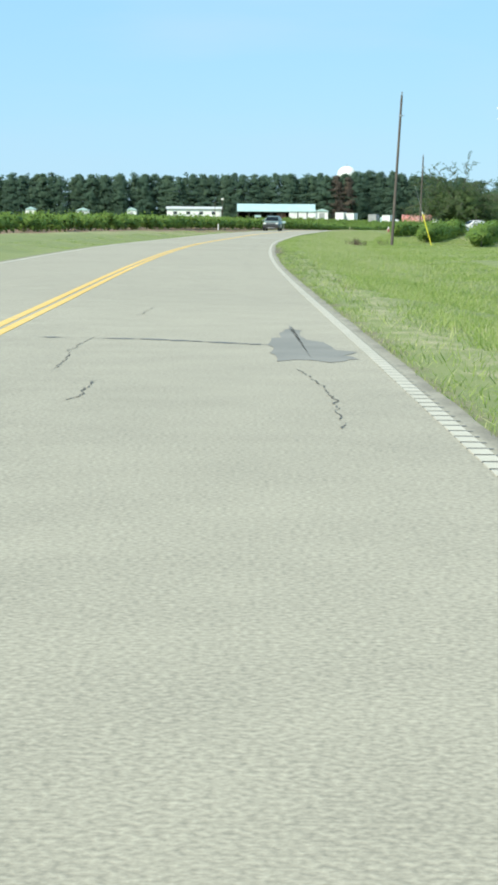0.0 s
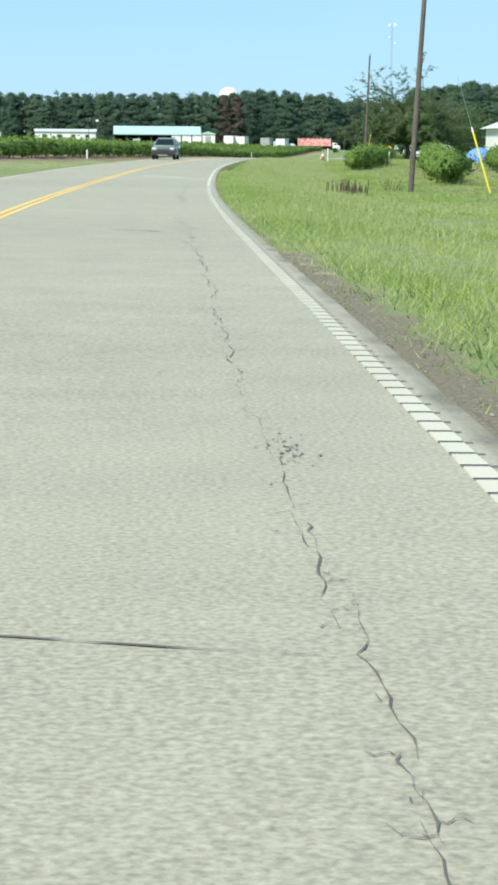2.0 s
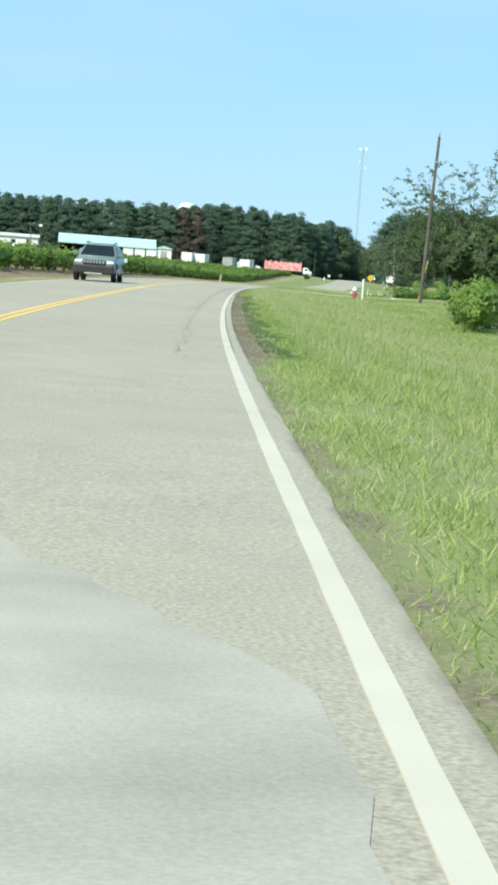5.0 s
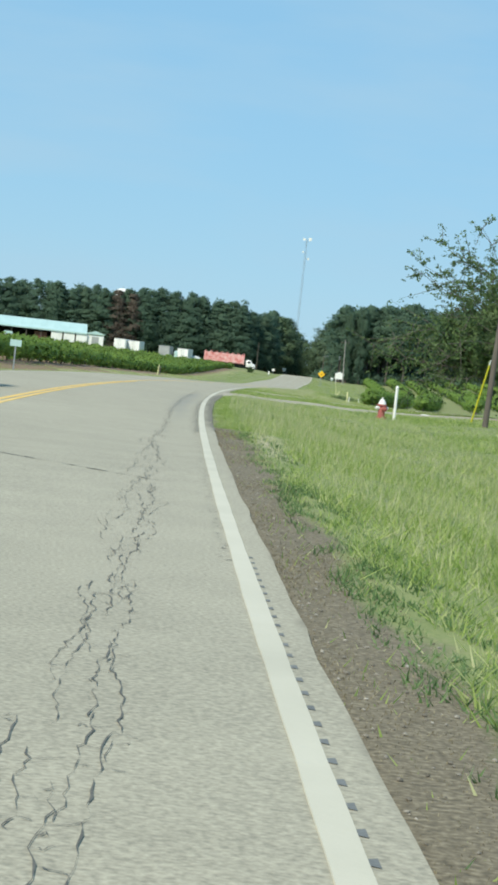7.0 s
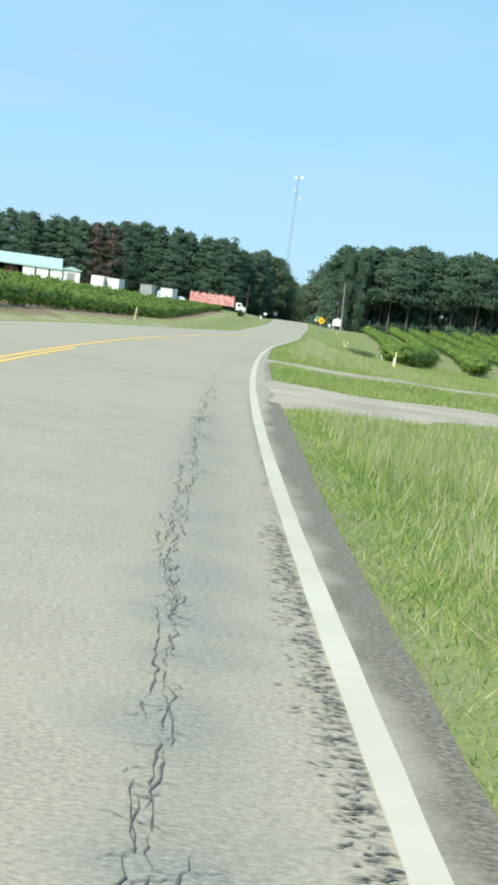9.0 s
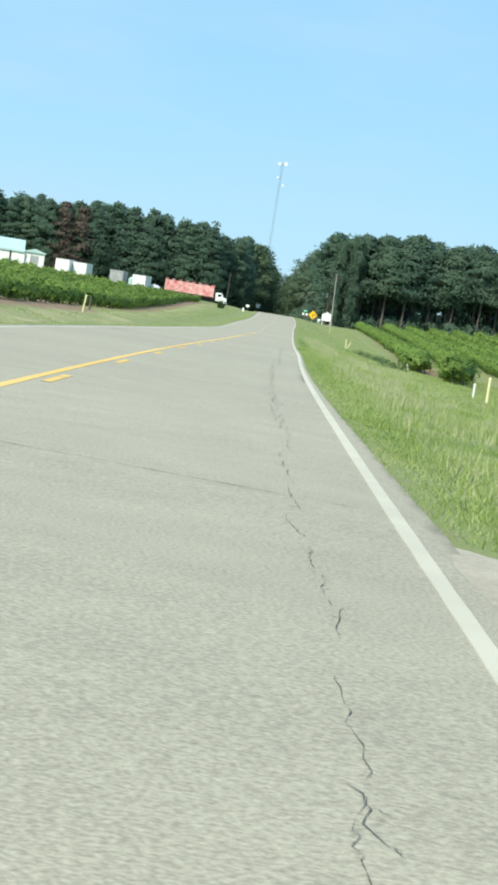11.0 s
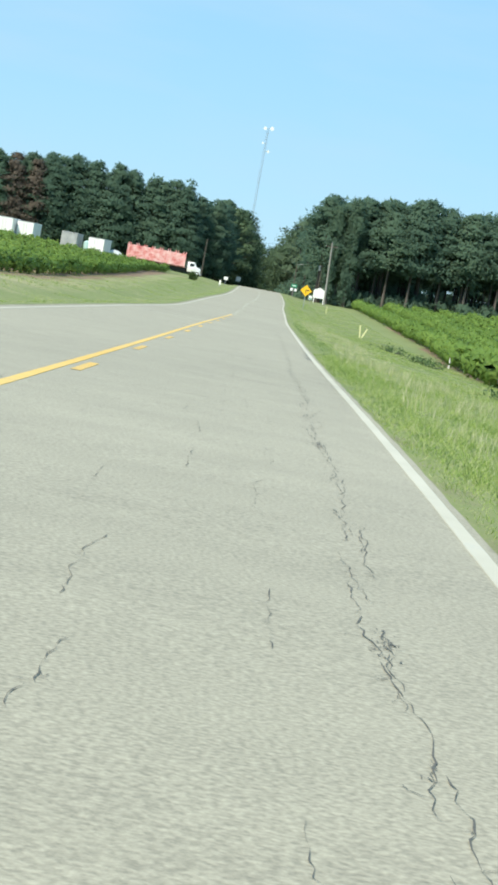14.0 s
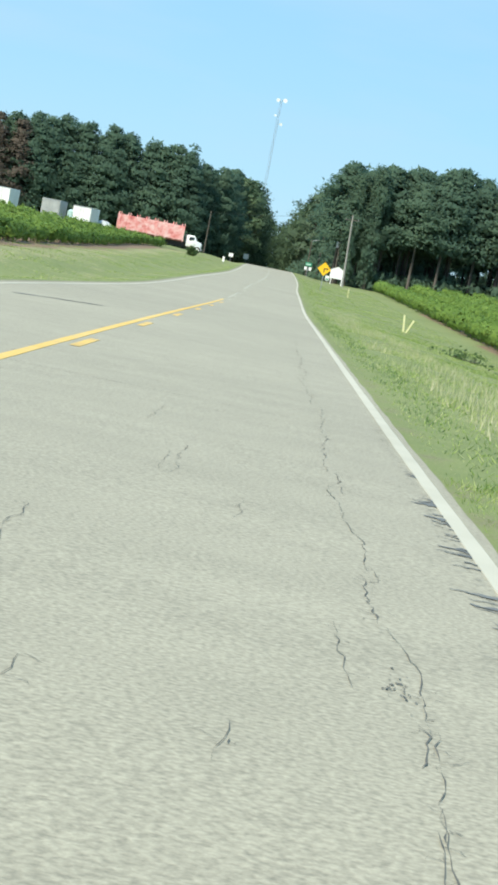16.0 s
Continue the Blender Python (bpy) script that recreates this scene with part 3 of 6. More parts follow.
def crack_band(y0, y1, u, spread, thick, width):
    """A worn wheel track broken by wandering, toothed cracks with short side branches."""
    r, vs, fs, base = crack_rng, [], [], 0
    mid = np.cumsum(r.normal(0, 0.004, 300))

    def ribbon(y, c, w):
        nonlocal base
        n = len(y)
        w[0] = w[-1] = 0.001
        t = np.stack([np.gradient(y), np.gradient(c)], 1)
        t /= np.linalg.norm(t, axis=1, keepdims=True) + 1e-6
        for q in (-0.5, 0.5):
            px, py = beside(y - q * w * t[:, 1], c + q * w * t[:, 0])
            vs.append(np.stack([px, py, road_z(y) + crown(c) + 0.0345], -1))
        i = base + np.arange(n - 1)
        fs.append(np.stack([i, i + n, i + n + 1, i + 1], -1))
        base += 2 * n

    y = y0
    while y < y1:
        n = int(r.integers(6, 26))
        yy = y + np.cumsum(r.uniform(0.04, 0.13, n))
        c = u + np.interp(yy, np.linspace(y0, y1, 300), mid - mid.mean()) + r.normal(0, spread) + np.cumsum(r.normal(0, 0.009, n)) + r.normal(0, 0.005, n)
        ribbon(yy, c, 0.38 * width * r.uniform(0.1, 1.0, n) ** 1.6)
        for _ in range(int(r.integers(2, 7))):
            k, m, side = int(r.integers(n)), int(r.integers(4, 7)), r.choice((-1.0, 1.0))
            reach = np.linspace(0, r.uniform(0.02, 0.11), m)
            ribbon(yy[k] + r.uniform(-0.9, 0.9) * reach + r.normal(0, 0.015, m), c[k] + side * reach + r.normal(0, 0.006, m), 0.28 * width * r.uniform(0.15, 1.0, m))
        y += (yy[-1] - yy[0]) * r.uniform(0.5, 1.3) / thick
    ob = part("crack_band", mesh_of("crack_band", np.concatenate(vs), np.concatenate(fs), M_CRACK))
    return tagged(ob, "band of fine broken cracks along the worn wheel track", "road crack", "cracks in the road", "stuff")


for y0, y1, thick, w, s in ((14, 60, 0.8, 0.02, 0.02), (60, 75, 1.2, 0.022, 0.02), (84, 104, 1.4, 0.026, 0.018), (138, 160, 2.0, 0.022, 0.05), (160, 188, 2.6, 0.024, 0.05),
                            (188, 232, 2.8, 0.022, 0.035), (232, 270, 0.8, 0.018, 0.03), (270, 302, 2.0, 0.02, 0.022), (302, 346, 1.8, 0.02, 0.03), (346, 400, 1.3, 0.018, 0.03)):
    crack_band(y0, y1, 3.0 if y0 != 270 else 2.92, s, thick, w)
for y0, y1, u, thick, w, s in ((160, 186, 2.84, 1.4, 0.02, 0.05), (286, 372, 1.75, 0.5, 0.016, 0.15), (300, 372, 2.4, 0.3, 0.014, 0.2), (20, 60, 1.1, 0.25, 0.014, 0.1), (296, 400, 0.03, 0.7, 0.03, 0.02)):
    crack_band(y0, y1, u, s, thick, w)


def break_spot(y, u, size):
    """A pothole-like spot where chips of asphalt have come out."""
    r, vs, fs = crack_rng, [], []
    for k in range(int(34 * size) + 6):
        a = np.sort(r.uniform(0, 2 * math.pi, 5))
        c, h = u + r.normal(0, 0.03 * size), y + r.normal(0, 0.16 * size)
        q = r.uniform(0.003, 0.01) * size
        px, py = beside(h + 2.2 * q * np.sin(a), c + q * np.cos(a))
        vs.append(np.stack([px, py, np.full(5, float(road_z(h)) + crown(c) + 0.0347)], -1))
        fs.append(np.arange(5) + 5 * k)
    ob = part("crack_band", mesh_of("crack_band", np.concatenate(vs), np.array(fs), M_CRACK))
    return tagged(ob, "small dark spot of chipped-out asphalt in the wheel track", "road crack", "cracks in the road", "stuff")


for y, u, size in ((38.8, 3.09, 1.0), (38.2, 3.62, 0.8), (48.8, 3.05, 1.2), (70.4, 3.09, 1.3), (87.6, 2.95, 1.0), (88.6, 2.99, 1.0), (239.1, 3.01, 1.3), (223.6, 3.06, 1.4), (220.8, 3.1, 1.4), (276.5, 2.86, 0.8),
                   (288.6, 2.92, 1.2), (320.7, 2.96, 1.0), (331.2, 2.95, 1.3), (342.4, 2.96, 1.0), (359.7, 2.98, 1.0), (363.3, 3.03, 0.9), (353.0, 2.93, 0.8)):
    break_spot(y, u, size)


def cross_marks(y0, y1, u, spread, count):
    """Thin dark marks running across a worn strip of the lane."""
    vs, fs = [], []
    for k in range(count):
        y, c = rng.uniform(y0, y1), u - abs(rng.normal(0, spread))
        ln, w = rng.uniform(0.012, 0.07), rng.uniform(0.002, 0.009)
        du = np.array([0, ln * 0.5, ln, ln * 0.5])
        dy = np.array([0, -w, rng.normal(0, 0.03), w])
        px, py = beside(y + dy, c + du)
        vs.append(np.stack([px, py, road_z(y + dy) + crown(c + du) + 0.0345], -1))
        fs.append(np.arange(4) + 4 * k)
    ob = part("crack_band", mesh_of("crack_band", np.concatenate(vs), np.array(fs), M_CRACK))
    return tagged(ob, "dark cross-wise cracks in the worn strip beside the edge line", "road crack", "cracks in the road", "stuff")


chip_rng = np.random.default_rng(17)


def edge_chips(spots, u):
    """Dark broken flakes of asphalt against the edge line, each a ragged wedge."""
    vs, fs, base = [], [], 0
    for y, size in spots:
        for _ in range(int(9 * size) + 3):
            yy, ln, w = y + chip_rng.normal(0, 0.3 * size), 0.2 * size * chip_rng.uniform(0.2, 1.0), chip_rng.uniform(0.03, 0.1)
            n = 6
            c = u - ln * np.linspace(0, 1, n) + chip_rng.normal(0, 0.012, n)
            half = w * np.linspace(1, 0.3, n) * chip_rng.uniform(0.4, 1.2, n)
            slant = yy + 0.25 * (u - c) + chip_rng.normal(0, 0.025, n)
            for s in (-0.5, 0.5):
                px, py = beside(slant + s * half, c)
                vs.append(np.stack([px, py, road_z(slant) + crown(c) + 0.0345], -1))
            i = base + np.arange(n - 1)
            fs.append(np.stack([i, i + 1, i + n + 1, i + n], -1))
            base += 2 * n
    ob = part("crack_band", mesh_of("crack_band", np.concatenate(vs), np.concatenate(fs), M_PATCH))
    return tagged(ob, "dark ragged chips of broken asphalt against the edge line", "road crack", "cracks in the road", "stuff")


edge_chips([(289.4, 0.9), (290.5, 0.8), (291.6, 1.0), (292.8, 0.9), (294.3, 0.9), (296.2, 0.7), (300.6, 0.6), (303.2, 0.5), (305.0, 0.6), (306.4, 0.5)], LANE - 0.05)
edge_chips([(363.2, 1.0), (364.4, 1.2), (365.4, 1.2), (367.4, 1.0), (368.6, 0.8), (369.6, 0.9), (371.5, 0.5)], LANE - 0.05)
edge_chips([(184.0, 0.6), (188.5, 0.6), (192.0, 0.5), (196.4, 0.6), (199.5, 0.7)], LANE - 0.05)
cross_marks(190, 214, 3.54, 0.06, 2600)
cross_marks(214, 232, 3.56, 0.035, 500)
cross_marks(276, 312, 3.58, 0.035, 500)
cross_marks(340, 376, 3.58, 0.035, 400)
cross_marks(170, 190, 3.54, 0.04, 260)
for points in ([(87.4, 3.0), (86.8, 3.12), (87.5, 3.09)], [(86.7, 2.8), (86.6, 2.98)], [(287.6, 2.55), (288.3, 2.75), (288.4, 3.08)], [(300.8, 1.72), (298.0, 1.6), (297.5, 1.4)], [(291.8, 1.78), (294.0, 1.85)],
               [(353.4, 1.84), (354.6, 1.8), (355.0, 1.9)], [(354.2, 2.15), (355.4, 2.2), (355.8, 2.05)], [(346.5, 2.65), (346.6, 2.92)], [(342.9, 2.35), (343.2, 2.6)], [(333.5, 2.0), (333.4, 2.92)],
               [(-8.4, 1.11), (-10.6, 1.02), (-11.1, 1.1), (-13.1, 1.08)], [(-12.6, 3.0), (-13.5, 3.09), (-15.5, 3.15), (-17.4, 3.09)], [(-3.4, 1.2), (-3.0, 1.4), (-0.8, 1.44)], [(-15.7, 1.4), (-14.0, 1.5)]):
    crack(points, 0.04, M_CRACK, "short dark branching crack in the asphalt", jag=0.012)
for pts, w in (([(-8.4, 0.5), (-8.6, 1.7), (-9.4, 2.9)], 0.45), ([(34.2, 2.05), (34.3, 2.95)], 0.14), ([(34.6, 2.45), (34.5, 2.6)], 0.3), ([(69.7, 1.9), (69.1, 2.65)], 0.22), ([(202.2, 1.2), (202.4, 2.76), (201.7, 3.32)], 0.05), ([(333.8, 1.52), (333.88, 1.74), (333.82, 2.03)], 0.11)):
    crack(pts, w, M_PATCH, "dark transverse crack across the wheel track", jag=0.01)
for pts, w in (([(120.3, -3.4), (118.5, 1.2), (114.4, 3.5)], 0.12), ([(179.4, -3.0), (178.8, 1.5), (177.0, 3.2)], 0.14),
               ([(334.04, 1.0), (333.86, 1.75), (333.5, 2.9)], 0.045), ([(335.6, 0.9), (336.0, 1.7), (335.3, 3.0)], 0.05), ([(284.3, 1.05), (287.4, 1.35), (287.1, 1.8), (286.8, 2.9), (287.0, 3.5)], 0.045), ([(262, -3.2), (261.4, 0.5), (260.6, 3.4)], 0.05), ([(376, -3.0), (375.2, 3.2)], 0.06), ([(46.0, 1.3), (45.6, 2.9)], 0.05), ([(62.0, -0.5), (61.4, 2.6)], 0.04),
               ([(313.6, 0.0), (312.6, 3.3)], 0.035), ([(352.0, -0.8), (351.2, 2.4)], 0.03)):
    crack(pts, w, M_CRACK, "transverse crack running across the lane", jag=0.007)
crack([(396.2, -2.6), (397.0, -2.3), (399.0, -1.05)], 0.75, M_TAR, "dark tar-sealed joint across the opposite lane", "tar_seal", 0.006)
crack([(321.9, -3.55), (321.3, -1.6), (320.5, -0.2)], 1.0, M_TAR, "dark tar-sealed joint across the opposite lane", "tar_seal", 0.006)


def patch(corners, mat, label):
    ys_, us_ = np.array(corners).T
    n = 40
    t = np.linspace(0, len(corners), n, endpoint=False)
    i = t.astype(int)
    w = (t - i)
    j = (i + 1) % len(corners)
    py = ys_[i] * (1 - w) + ys_[j] * w + rng.normal(0, 0.1, n)
    pu = us_[i] * (1 - w) + us_[j] * w + rng.normal(0, 0.04, n)
    bm = bmesh.new()
    vs = []
    for a, b in zip(py, pu):
        px, pyy = beside(a, b)
        vs.append(bm.verts.new((float(px), float(pyy), float(road_z(a)) + crown(b) + 0.0335)))
    bm.faces.new(vs)
    return tagged(part("road_patch", bm, mat), label, "road patch", "", "structure")


patch([(114.6, 3.45), (117.6, 1.2), (124.5, 0.9), (121.5, 2.4), (119.0, 3.5)], M_PATCHPALE, "pale bluish-grey repaired asphalt patch across the lane")

patch([(-9.4, 2.84), (-7.1, 3.0), (-5.6, 3.16), (-8.0, 3.24), (-10.2, 3.55), (-11.6, 3.58), (-11.7, 2.9)], M_PATCHMID, "grey repaired asphalt patch against the edge line")

# ---- gravel drives ----
def drive(points, name, label):
    """A draped band between pairs of (x, y) edges."""
    near, far = np.array(points)[:, 0], np.array(points)[:, 1]
    t = np.linspace(0, len(points) - 1, 49)
    k = np.arange(len(points))
    vs = []
    for s in np.linspace(0, 1, 7):
        e = near * (1 - s) + far * s
        x, y = np.interp(t, k, e[:, 0]), np.interp(t, k, e[:, 1])
        if s in (0.0, 1.0):
            y = y + 0.15 * np.sin(x * 2.1 + s) + 0.08 * np.sin(x * 5.3)
        h = np.interp(t, [0, 1, 2], [-0.012, 0.024, 0.058]) + 0.012 * math.sin(s * math.pi * 4) * np.minimum(1, t / 2)
        vs.append(np.stack([x, y, ground_z(x, y) + (h if 0 < s < 1 else -0.02)], -1))
    i = np.arange(7 * 49).reshape(7, 49)
    f = np.stack([i[:-1, :-1], i[:-1, 1:], i[1:, 1:], i[1:, :-1]], -1).reshape(-1, 4)
    return tagged(part(name, mesh_of(name, np.concatenate(vs), f, M_GRAVEL, True)), label, "driveway", "gravel drives", "structure")


dx = lambda y, u: [float(c) for c in beside(y, u)]
drive([(dx(228.0, 3.62), dx(242.0, 3.62)), (dx(228.4, 3.86), dx(241.6, 3.86)), (dx(229.6, 4.6), dx(240.0, 4.6)), (dx(231.2, 6.0), dx(239.6, 6.0)), (dx(234.6, 7.6), dx(240.6, 7.6)), (dx(239.6, 9.6), dx(243.4, 9.6)), (dx(242.5, 12.2), dx(246.2, 12.2)), (dx(250, 16), dx(254, 16)), (dx(262, 24), dx(266, 24)), (dx(278, 60), dx(283, 60))],
      "driveway", "pale sandy gravel driveway leading off the road")
drive([(dx(254.4, 3.62), dx(260.2, 3.62)), (dx(254.2, 3.85), dx(259.8, 3.85)), (dx(253.6, 5.2), dx(257.6, 5.2)), (dx(253.2, 6.6), dx(256.4, 6.6)), (dx(256.6, 8.8), dx(260.4, 8.8)), (dx(259.0, 10.6), dx(262.2, 10.6)), (dx(265, 16), dx(268, 16))],
      "driveway", "narrow gravel track joining the driveway across the grass")


# ---- plants ----
def leaf_cloud(centres, radii, per, size, flat=0.6, r=rng, up=0.35):
    """Many small leaf faces scattered in clumps round the centres: corners and four-sided faces."""
    c = np.repeat(np.asarray(centres, float), per, 0)
    rad = np.repeat(np.asarray(radii, float), per)[:, None]
    n = len(c)
    d = r.normal(size=(n, 3))
    d /= np.linalg.norm(d, axis=1, keepdims=True)
    p = c + d * rad * (r.uniform(0.35, 1.0, (n, 1))) * np.array([1, 1, flat])
    a = r.normal(size=(n, 3)) + d * 0.2
    a /= np.linalg.norm(a, axis=1, keepdims=True)
    b = np.cross(a, r.normal(size=(n, 3)) + np.array([0, 0, up]))
    b /= np.linalg.norm(b, axis=1, keepdims=True) + 1e-6
    s = size * r.uniform(0.55, 1.25, (n, 1))
    v = np.stack([p - a * s, p + b * s * 0.55 + a * s * 0.1, p + a * s, p - b * s * 0.55 - a * s * 0.1], 1).reshape(-1, 3)
    return v, np.arange(4 * n).reshape(n, 4)


ICO = np.array([(s * a, s2 * b, 0.0) for a, b in ((1, 1.618),) for s in (-1, 1) for s2 in (-1, 1)])
ICO = np.concatenate([ICO[:, [0, 1, 2]], ICO[:, [2, 0, 1]], ICO[:, [1, 2, 0]]]) / 1.902
ICO_F = np.array([c for c in itertools.combinations(range(12), 3) if max(np.linalg.norm(ICO[c[i]] - ICO[c[j]]) for i, j in ((0, 1), (0, 2), (1, 2))) < 1.2])
flip = np.einsum("ij,ij->i", np.cross(ICO[ICO_F[:, 1]] - ICO[ICO_F[:, 0]], ICO[ICO_F[:, 2]] - ICO[ICO_F[:, 0]]), ICO[ICO_F].sum(1)) < 0
ICO_F[flip] = ICO_F[flip][:, ::-1]


def foliage(centres, radii, per, size, flat=0.7, r=rng, core=0.74):
    """Leafy clumps: a lumpy dense heart with small three-cornered sprays standing out all round it."""
    c, rad = np.asarray(centres, float), np.asarray(radii, float)
    n = len(c)
    squash = np.array([1, 1, flat])
    heart = c[:, None] + ICO[None] * squash * (rad[:, None] * core * r.uniform(0.6, 1.15, (n, 12)))[..., None]
    hf = (ICO_F[None] + 12 * np.arange(n)[:, None, None]).reshape(-1, 3)
    m = n * per
    d = r.normal(size=(m, 3))
    d /= np.linalg.norm(d, axis=1, keepdims=True)
    p = np.repeat(c, per, 0) + d * np.repeat(rad, per)[:, None] * r.uniform(0.5, 1.15, (m, 1)) * squash
    a = np.cross(d, r.normal(size=(m, 3)))
    a /= np.linalg.norm(a, axis=1, keepdims=True) + 1e-6
    b = np.cross(d, a) + d * r.normal(0.25, 0.4, (m, 1))
    s = size * r.uniform(0.5, 1.3, (m, 1))
    spray = np.stack([p - a * s * 0.7, p + a * s * 0.7 + b * s * 0.3, p + b * s * 1.3], 1).reshape(-1, 3)
    return np.concatenate([heart.reshape(-1, 3), spray]), np.concatenate([hf, 12 * n + np.arange(3 * m).reshape(m, 3)])


def needle_clumps(name, centres, radii, per, size, mat, flat=0.45, r=rng, axis=(0.0, 0.0)):
    """Feathery clumps of slim sprays round the centres, shaded softly outwards from the trunk's axis."""
    c, rad = np.asarray(centres, float), np.asarray(radii, float)
    m = len(c) * per
    d = r.normal(size=(m, 3))
    d /= np.linalg.norm(d, axis=1, keepdims=True)
    p = np.repeat(c, per, 0) + d * np.repeat(rad, per)[:, None] * r.uniform(0.0, 1.0, (m, 1)) ** 0.4 * 1.08 * np.array([1, 1, flat])
    out = np.zeros((m, 3))
    out[:, :2] = p[:, :2] - np.asarray(axis)
    out /= np.linalg.norm(out, axis=1, keepdims=True) + 0.4
    nrm = 0.2 * d + 0.8 * out + np.array([0, 0, 0.4])
    nrm /= np.linalg.norm(nrm, axis=1, keepdims=True)
    a = np.cross(nrm, r.normal(size=(m, 3)))
    a /= np.linalg.norm(a, axis=1, keepdims=True) + 1e-6
    b = np.cross(nrm, a) + nrm * r.normal(0, 0.5, (m, 1))
    q = size * r.uniform(0.5, 1.3, (m, 1))
    tri = np.stack([p - a * q * 0.55, p + a * q * 0.55 + nrm * q * r.normal(0, 0.3, (m, 1)), p + b * q * 1.35], 1)
    face = np.cross(tri[:, 1] - tri[:, 0], tri[:, 2] - tri[:, 0])
    back = np.einsum("ij,ij->i", face, nrm) < 0
    tri[back] = tri[back][:, ::-1]
    me = mesh_of(name, tri.reshape(-1, 3), np.arange(3 * m).reshape(m, 3), mat, True)
    me.normals_split_custom_set_from_vertices(np.repeat(nrm, 3, 0).tolist())
    return me


def trunk_mesh(name, height, radius, limbs, mat, bend=0.02, seed=0):
    """A tapered, slightly bent trunk with limbs (from, to, radius)."""
    r = random.Random(seed)
    bm = bmesh.new()
    p = Vector((0, 0, -0.4))
    steps = 5
    for i in range(steps):
        q = Vector((r.uniform(-1, 1) * bend * height * 0.3, r.uniform(-1, 1) * bend * height * 0.3, height * (i + 1) / steps))
        rod(bm, p, q, radius * (1 - 0.82 * i / steps) * (1.25 if i == 0 else 1), radius * (1 - 0.82 * (i + 1) / steps), 6)
        p = q
    for a, b, w in limbs:
        rod(bm, a, b, w, w * 0.35, 4)
    me = bpy.data.meshes.new(name)
    bm.to_mesh(me)
    bm.free()
    me.materials.append(mat)
    return me


def pine(seed, height, bare, spread, mat, clumps=76, top=2.2, per=64, leaf=0.35, bark=M_BARKSHADE):
    """Trunk and crown meshes of a pine: a bare lower trunk and uneven tiers of needle clumps on rising limbs."""
    r = np.random.default_rng(seed)
    cs, rs, limbs = [], [], []
    phase = r.uniform(0, 1)
    for i in range(clumps):
        whorl = math.floor((i + r.uniform(0, 1)) / clumps * 11 + phase) / 11 + 0.045 + r.normal(0, 0.03)
        h = bare + (1 - bare) * min(max(whorl - phase / 11, 0.0), 1.0)
        k = (h - bare) / (1 - bare)
        w = spread * (1 - k**top) * (0.55 + 0.45 * min(1, k * 4)) * r.uniform(0.25, 1.08) ** 0.7 + 0.25
        a = r.uniform(0, 2 * math.pi)
        c = np.array([math.cos(a) * w, math.sin(a) * w, h * height + 0.12 * w + r.normal(0, 0.22) - 0.35])
        cs.append(c)
        rs.append(r.uniform(0.95, 1.55) * (1.2 - 0.4 * k))
        if i % 6 == 0:
            limbs.append(((0, 0, max(0.3, c[2] - 0.35 * w)), tuple(c), 0.06))
    crown_me = needle_clumps("crown", cs, rs, per, leaf, mat, 0.46, r)
    return trunk_mesh("trunk", height * 0.96, 0.12 + height * 0.005, limbs, bark, 0.02, seed), crown_me


def broadleaf(seed, height, spread, low, mat=M_WOODLEAF, clumps=70, per=52, leaf=0.26):
    r = np.random.default_rng(seed)
    cs, rs, limbs = [], [], []
    for i in range(clumps):
        h = low + (1 - low) * r.uniform(0, 1) ** 0.8
        prof = math.sin(math.pi * min(1, 0.12 + 0.88 * (h - low) / (1 - low)) * 0.92)
        w = spread * prof * math.sqrt(r.uniform(0.1, 1))
        a = r.uniform(0, 2 * math.pi)
        c = np.array([math.cos(a) * w, math.sin(a) * w, h * height])
        cs.append(c)
        rs.append(r.uniform(0.55, 1.15) * height / 11)
        if i % 5 == 0:
            limbs.append(((0, 0, min(max(0.5, c[2] - w * 0.9), height * 0.72)), tuple(c), 0.07))
    crown_me = needle_clumps("crown", cs, rs, per, leaf, mat, 0.65, r)
    return trunk_mesh("trunk", height * 0.85, 0.16 + height * 0.008, limbs, M_BARKSHADE, 0.04, seed), crown_me


def tree_of(name, meshes, x, y, size, turn, label, category, group):
    t = thing(name, x, y, gz(x, y), turn, label, category, group)
    t.scale = (size * 1.22, size * 1.22, size)
    part("trunk", meshes[0], None, t)
    part("crown", meshes[1], None, t)
    return t


PINES = [pine(11 + k, 18.0, b, s, M_NEEDLE, 125, 3.0, 40, 0.3) for k, (b, s) in enumerate(((0.4, 3.3), (0.48, 3.5), (0.35, 3.2), (0.5, 3.6), (0.38, 3.4), (0.44, 3.1)))]
PINES_LOW = [pine(31 + k, 18.0, b, s, M_NEEDLE, 150, t * 0.8, 40, 0.3) for k, (b, s, t) in enumerate(((0.03, 3.3, 4.5), (0.06, 3.1, 3.2), (0.02, 3.5, 5.0), (0.1, 3.0, 4.0)))]
PINES_FAR = [pine(41 + k, 18.0, b, s, M_NEEDLE, 120, t * 0.8, 24, 0.38) for k, (b, s, t) in enumerate(((0.03, 3.3, 4.5), (0.06, 3.1, 3.2), (0.02, 3.5, 5.0), (0.1, 3.0, 4.0)))]
PINES_PALE = [pine(71 + k, 18.0, b, 3.3, M_NEEDLE, 125, 3.0, 40, 0.3, bark=M_POLE) for k, b in enumerate((0.42, 0.48))]
DEAD_PINE = pine(51, 18.0, 0.06, 3.0, M_NEEDLE_DRY, 130, 2.4, 40, 0.3)
LEAFY = [broadleaf(61 + k, 14.0, s, 0.06) for k, s in enumerate((4.2, 3.6, 4.8))]


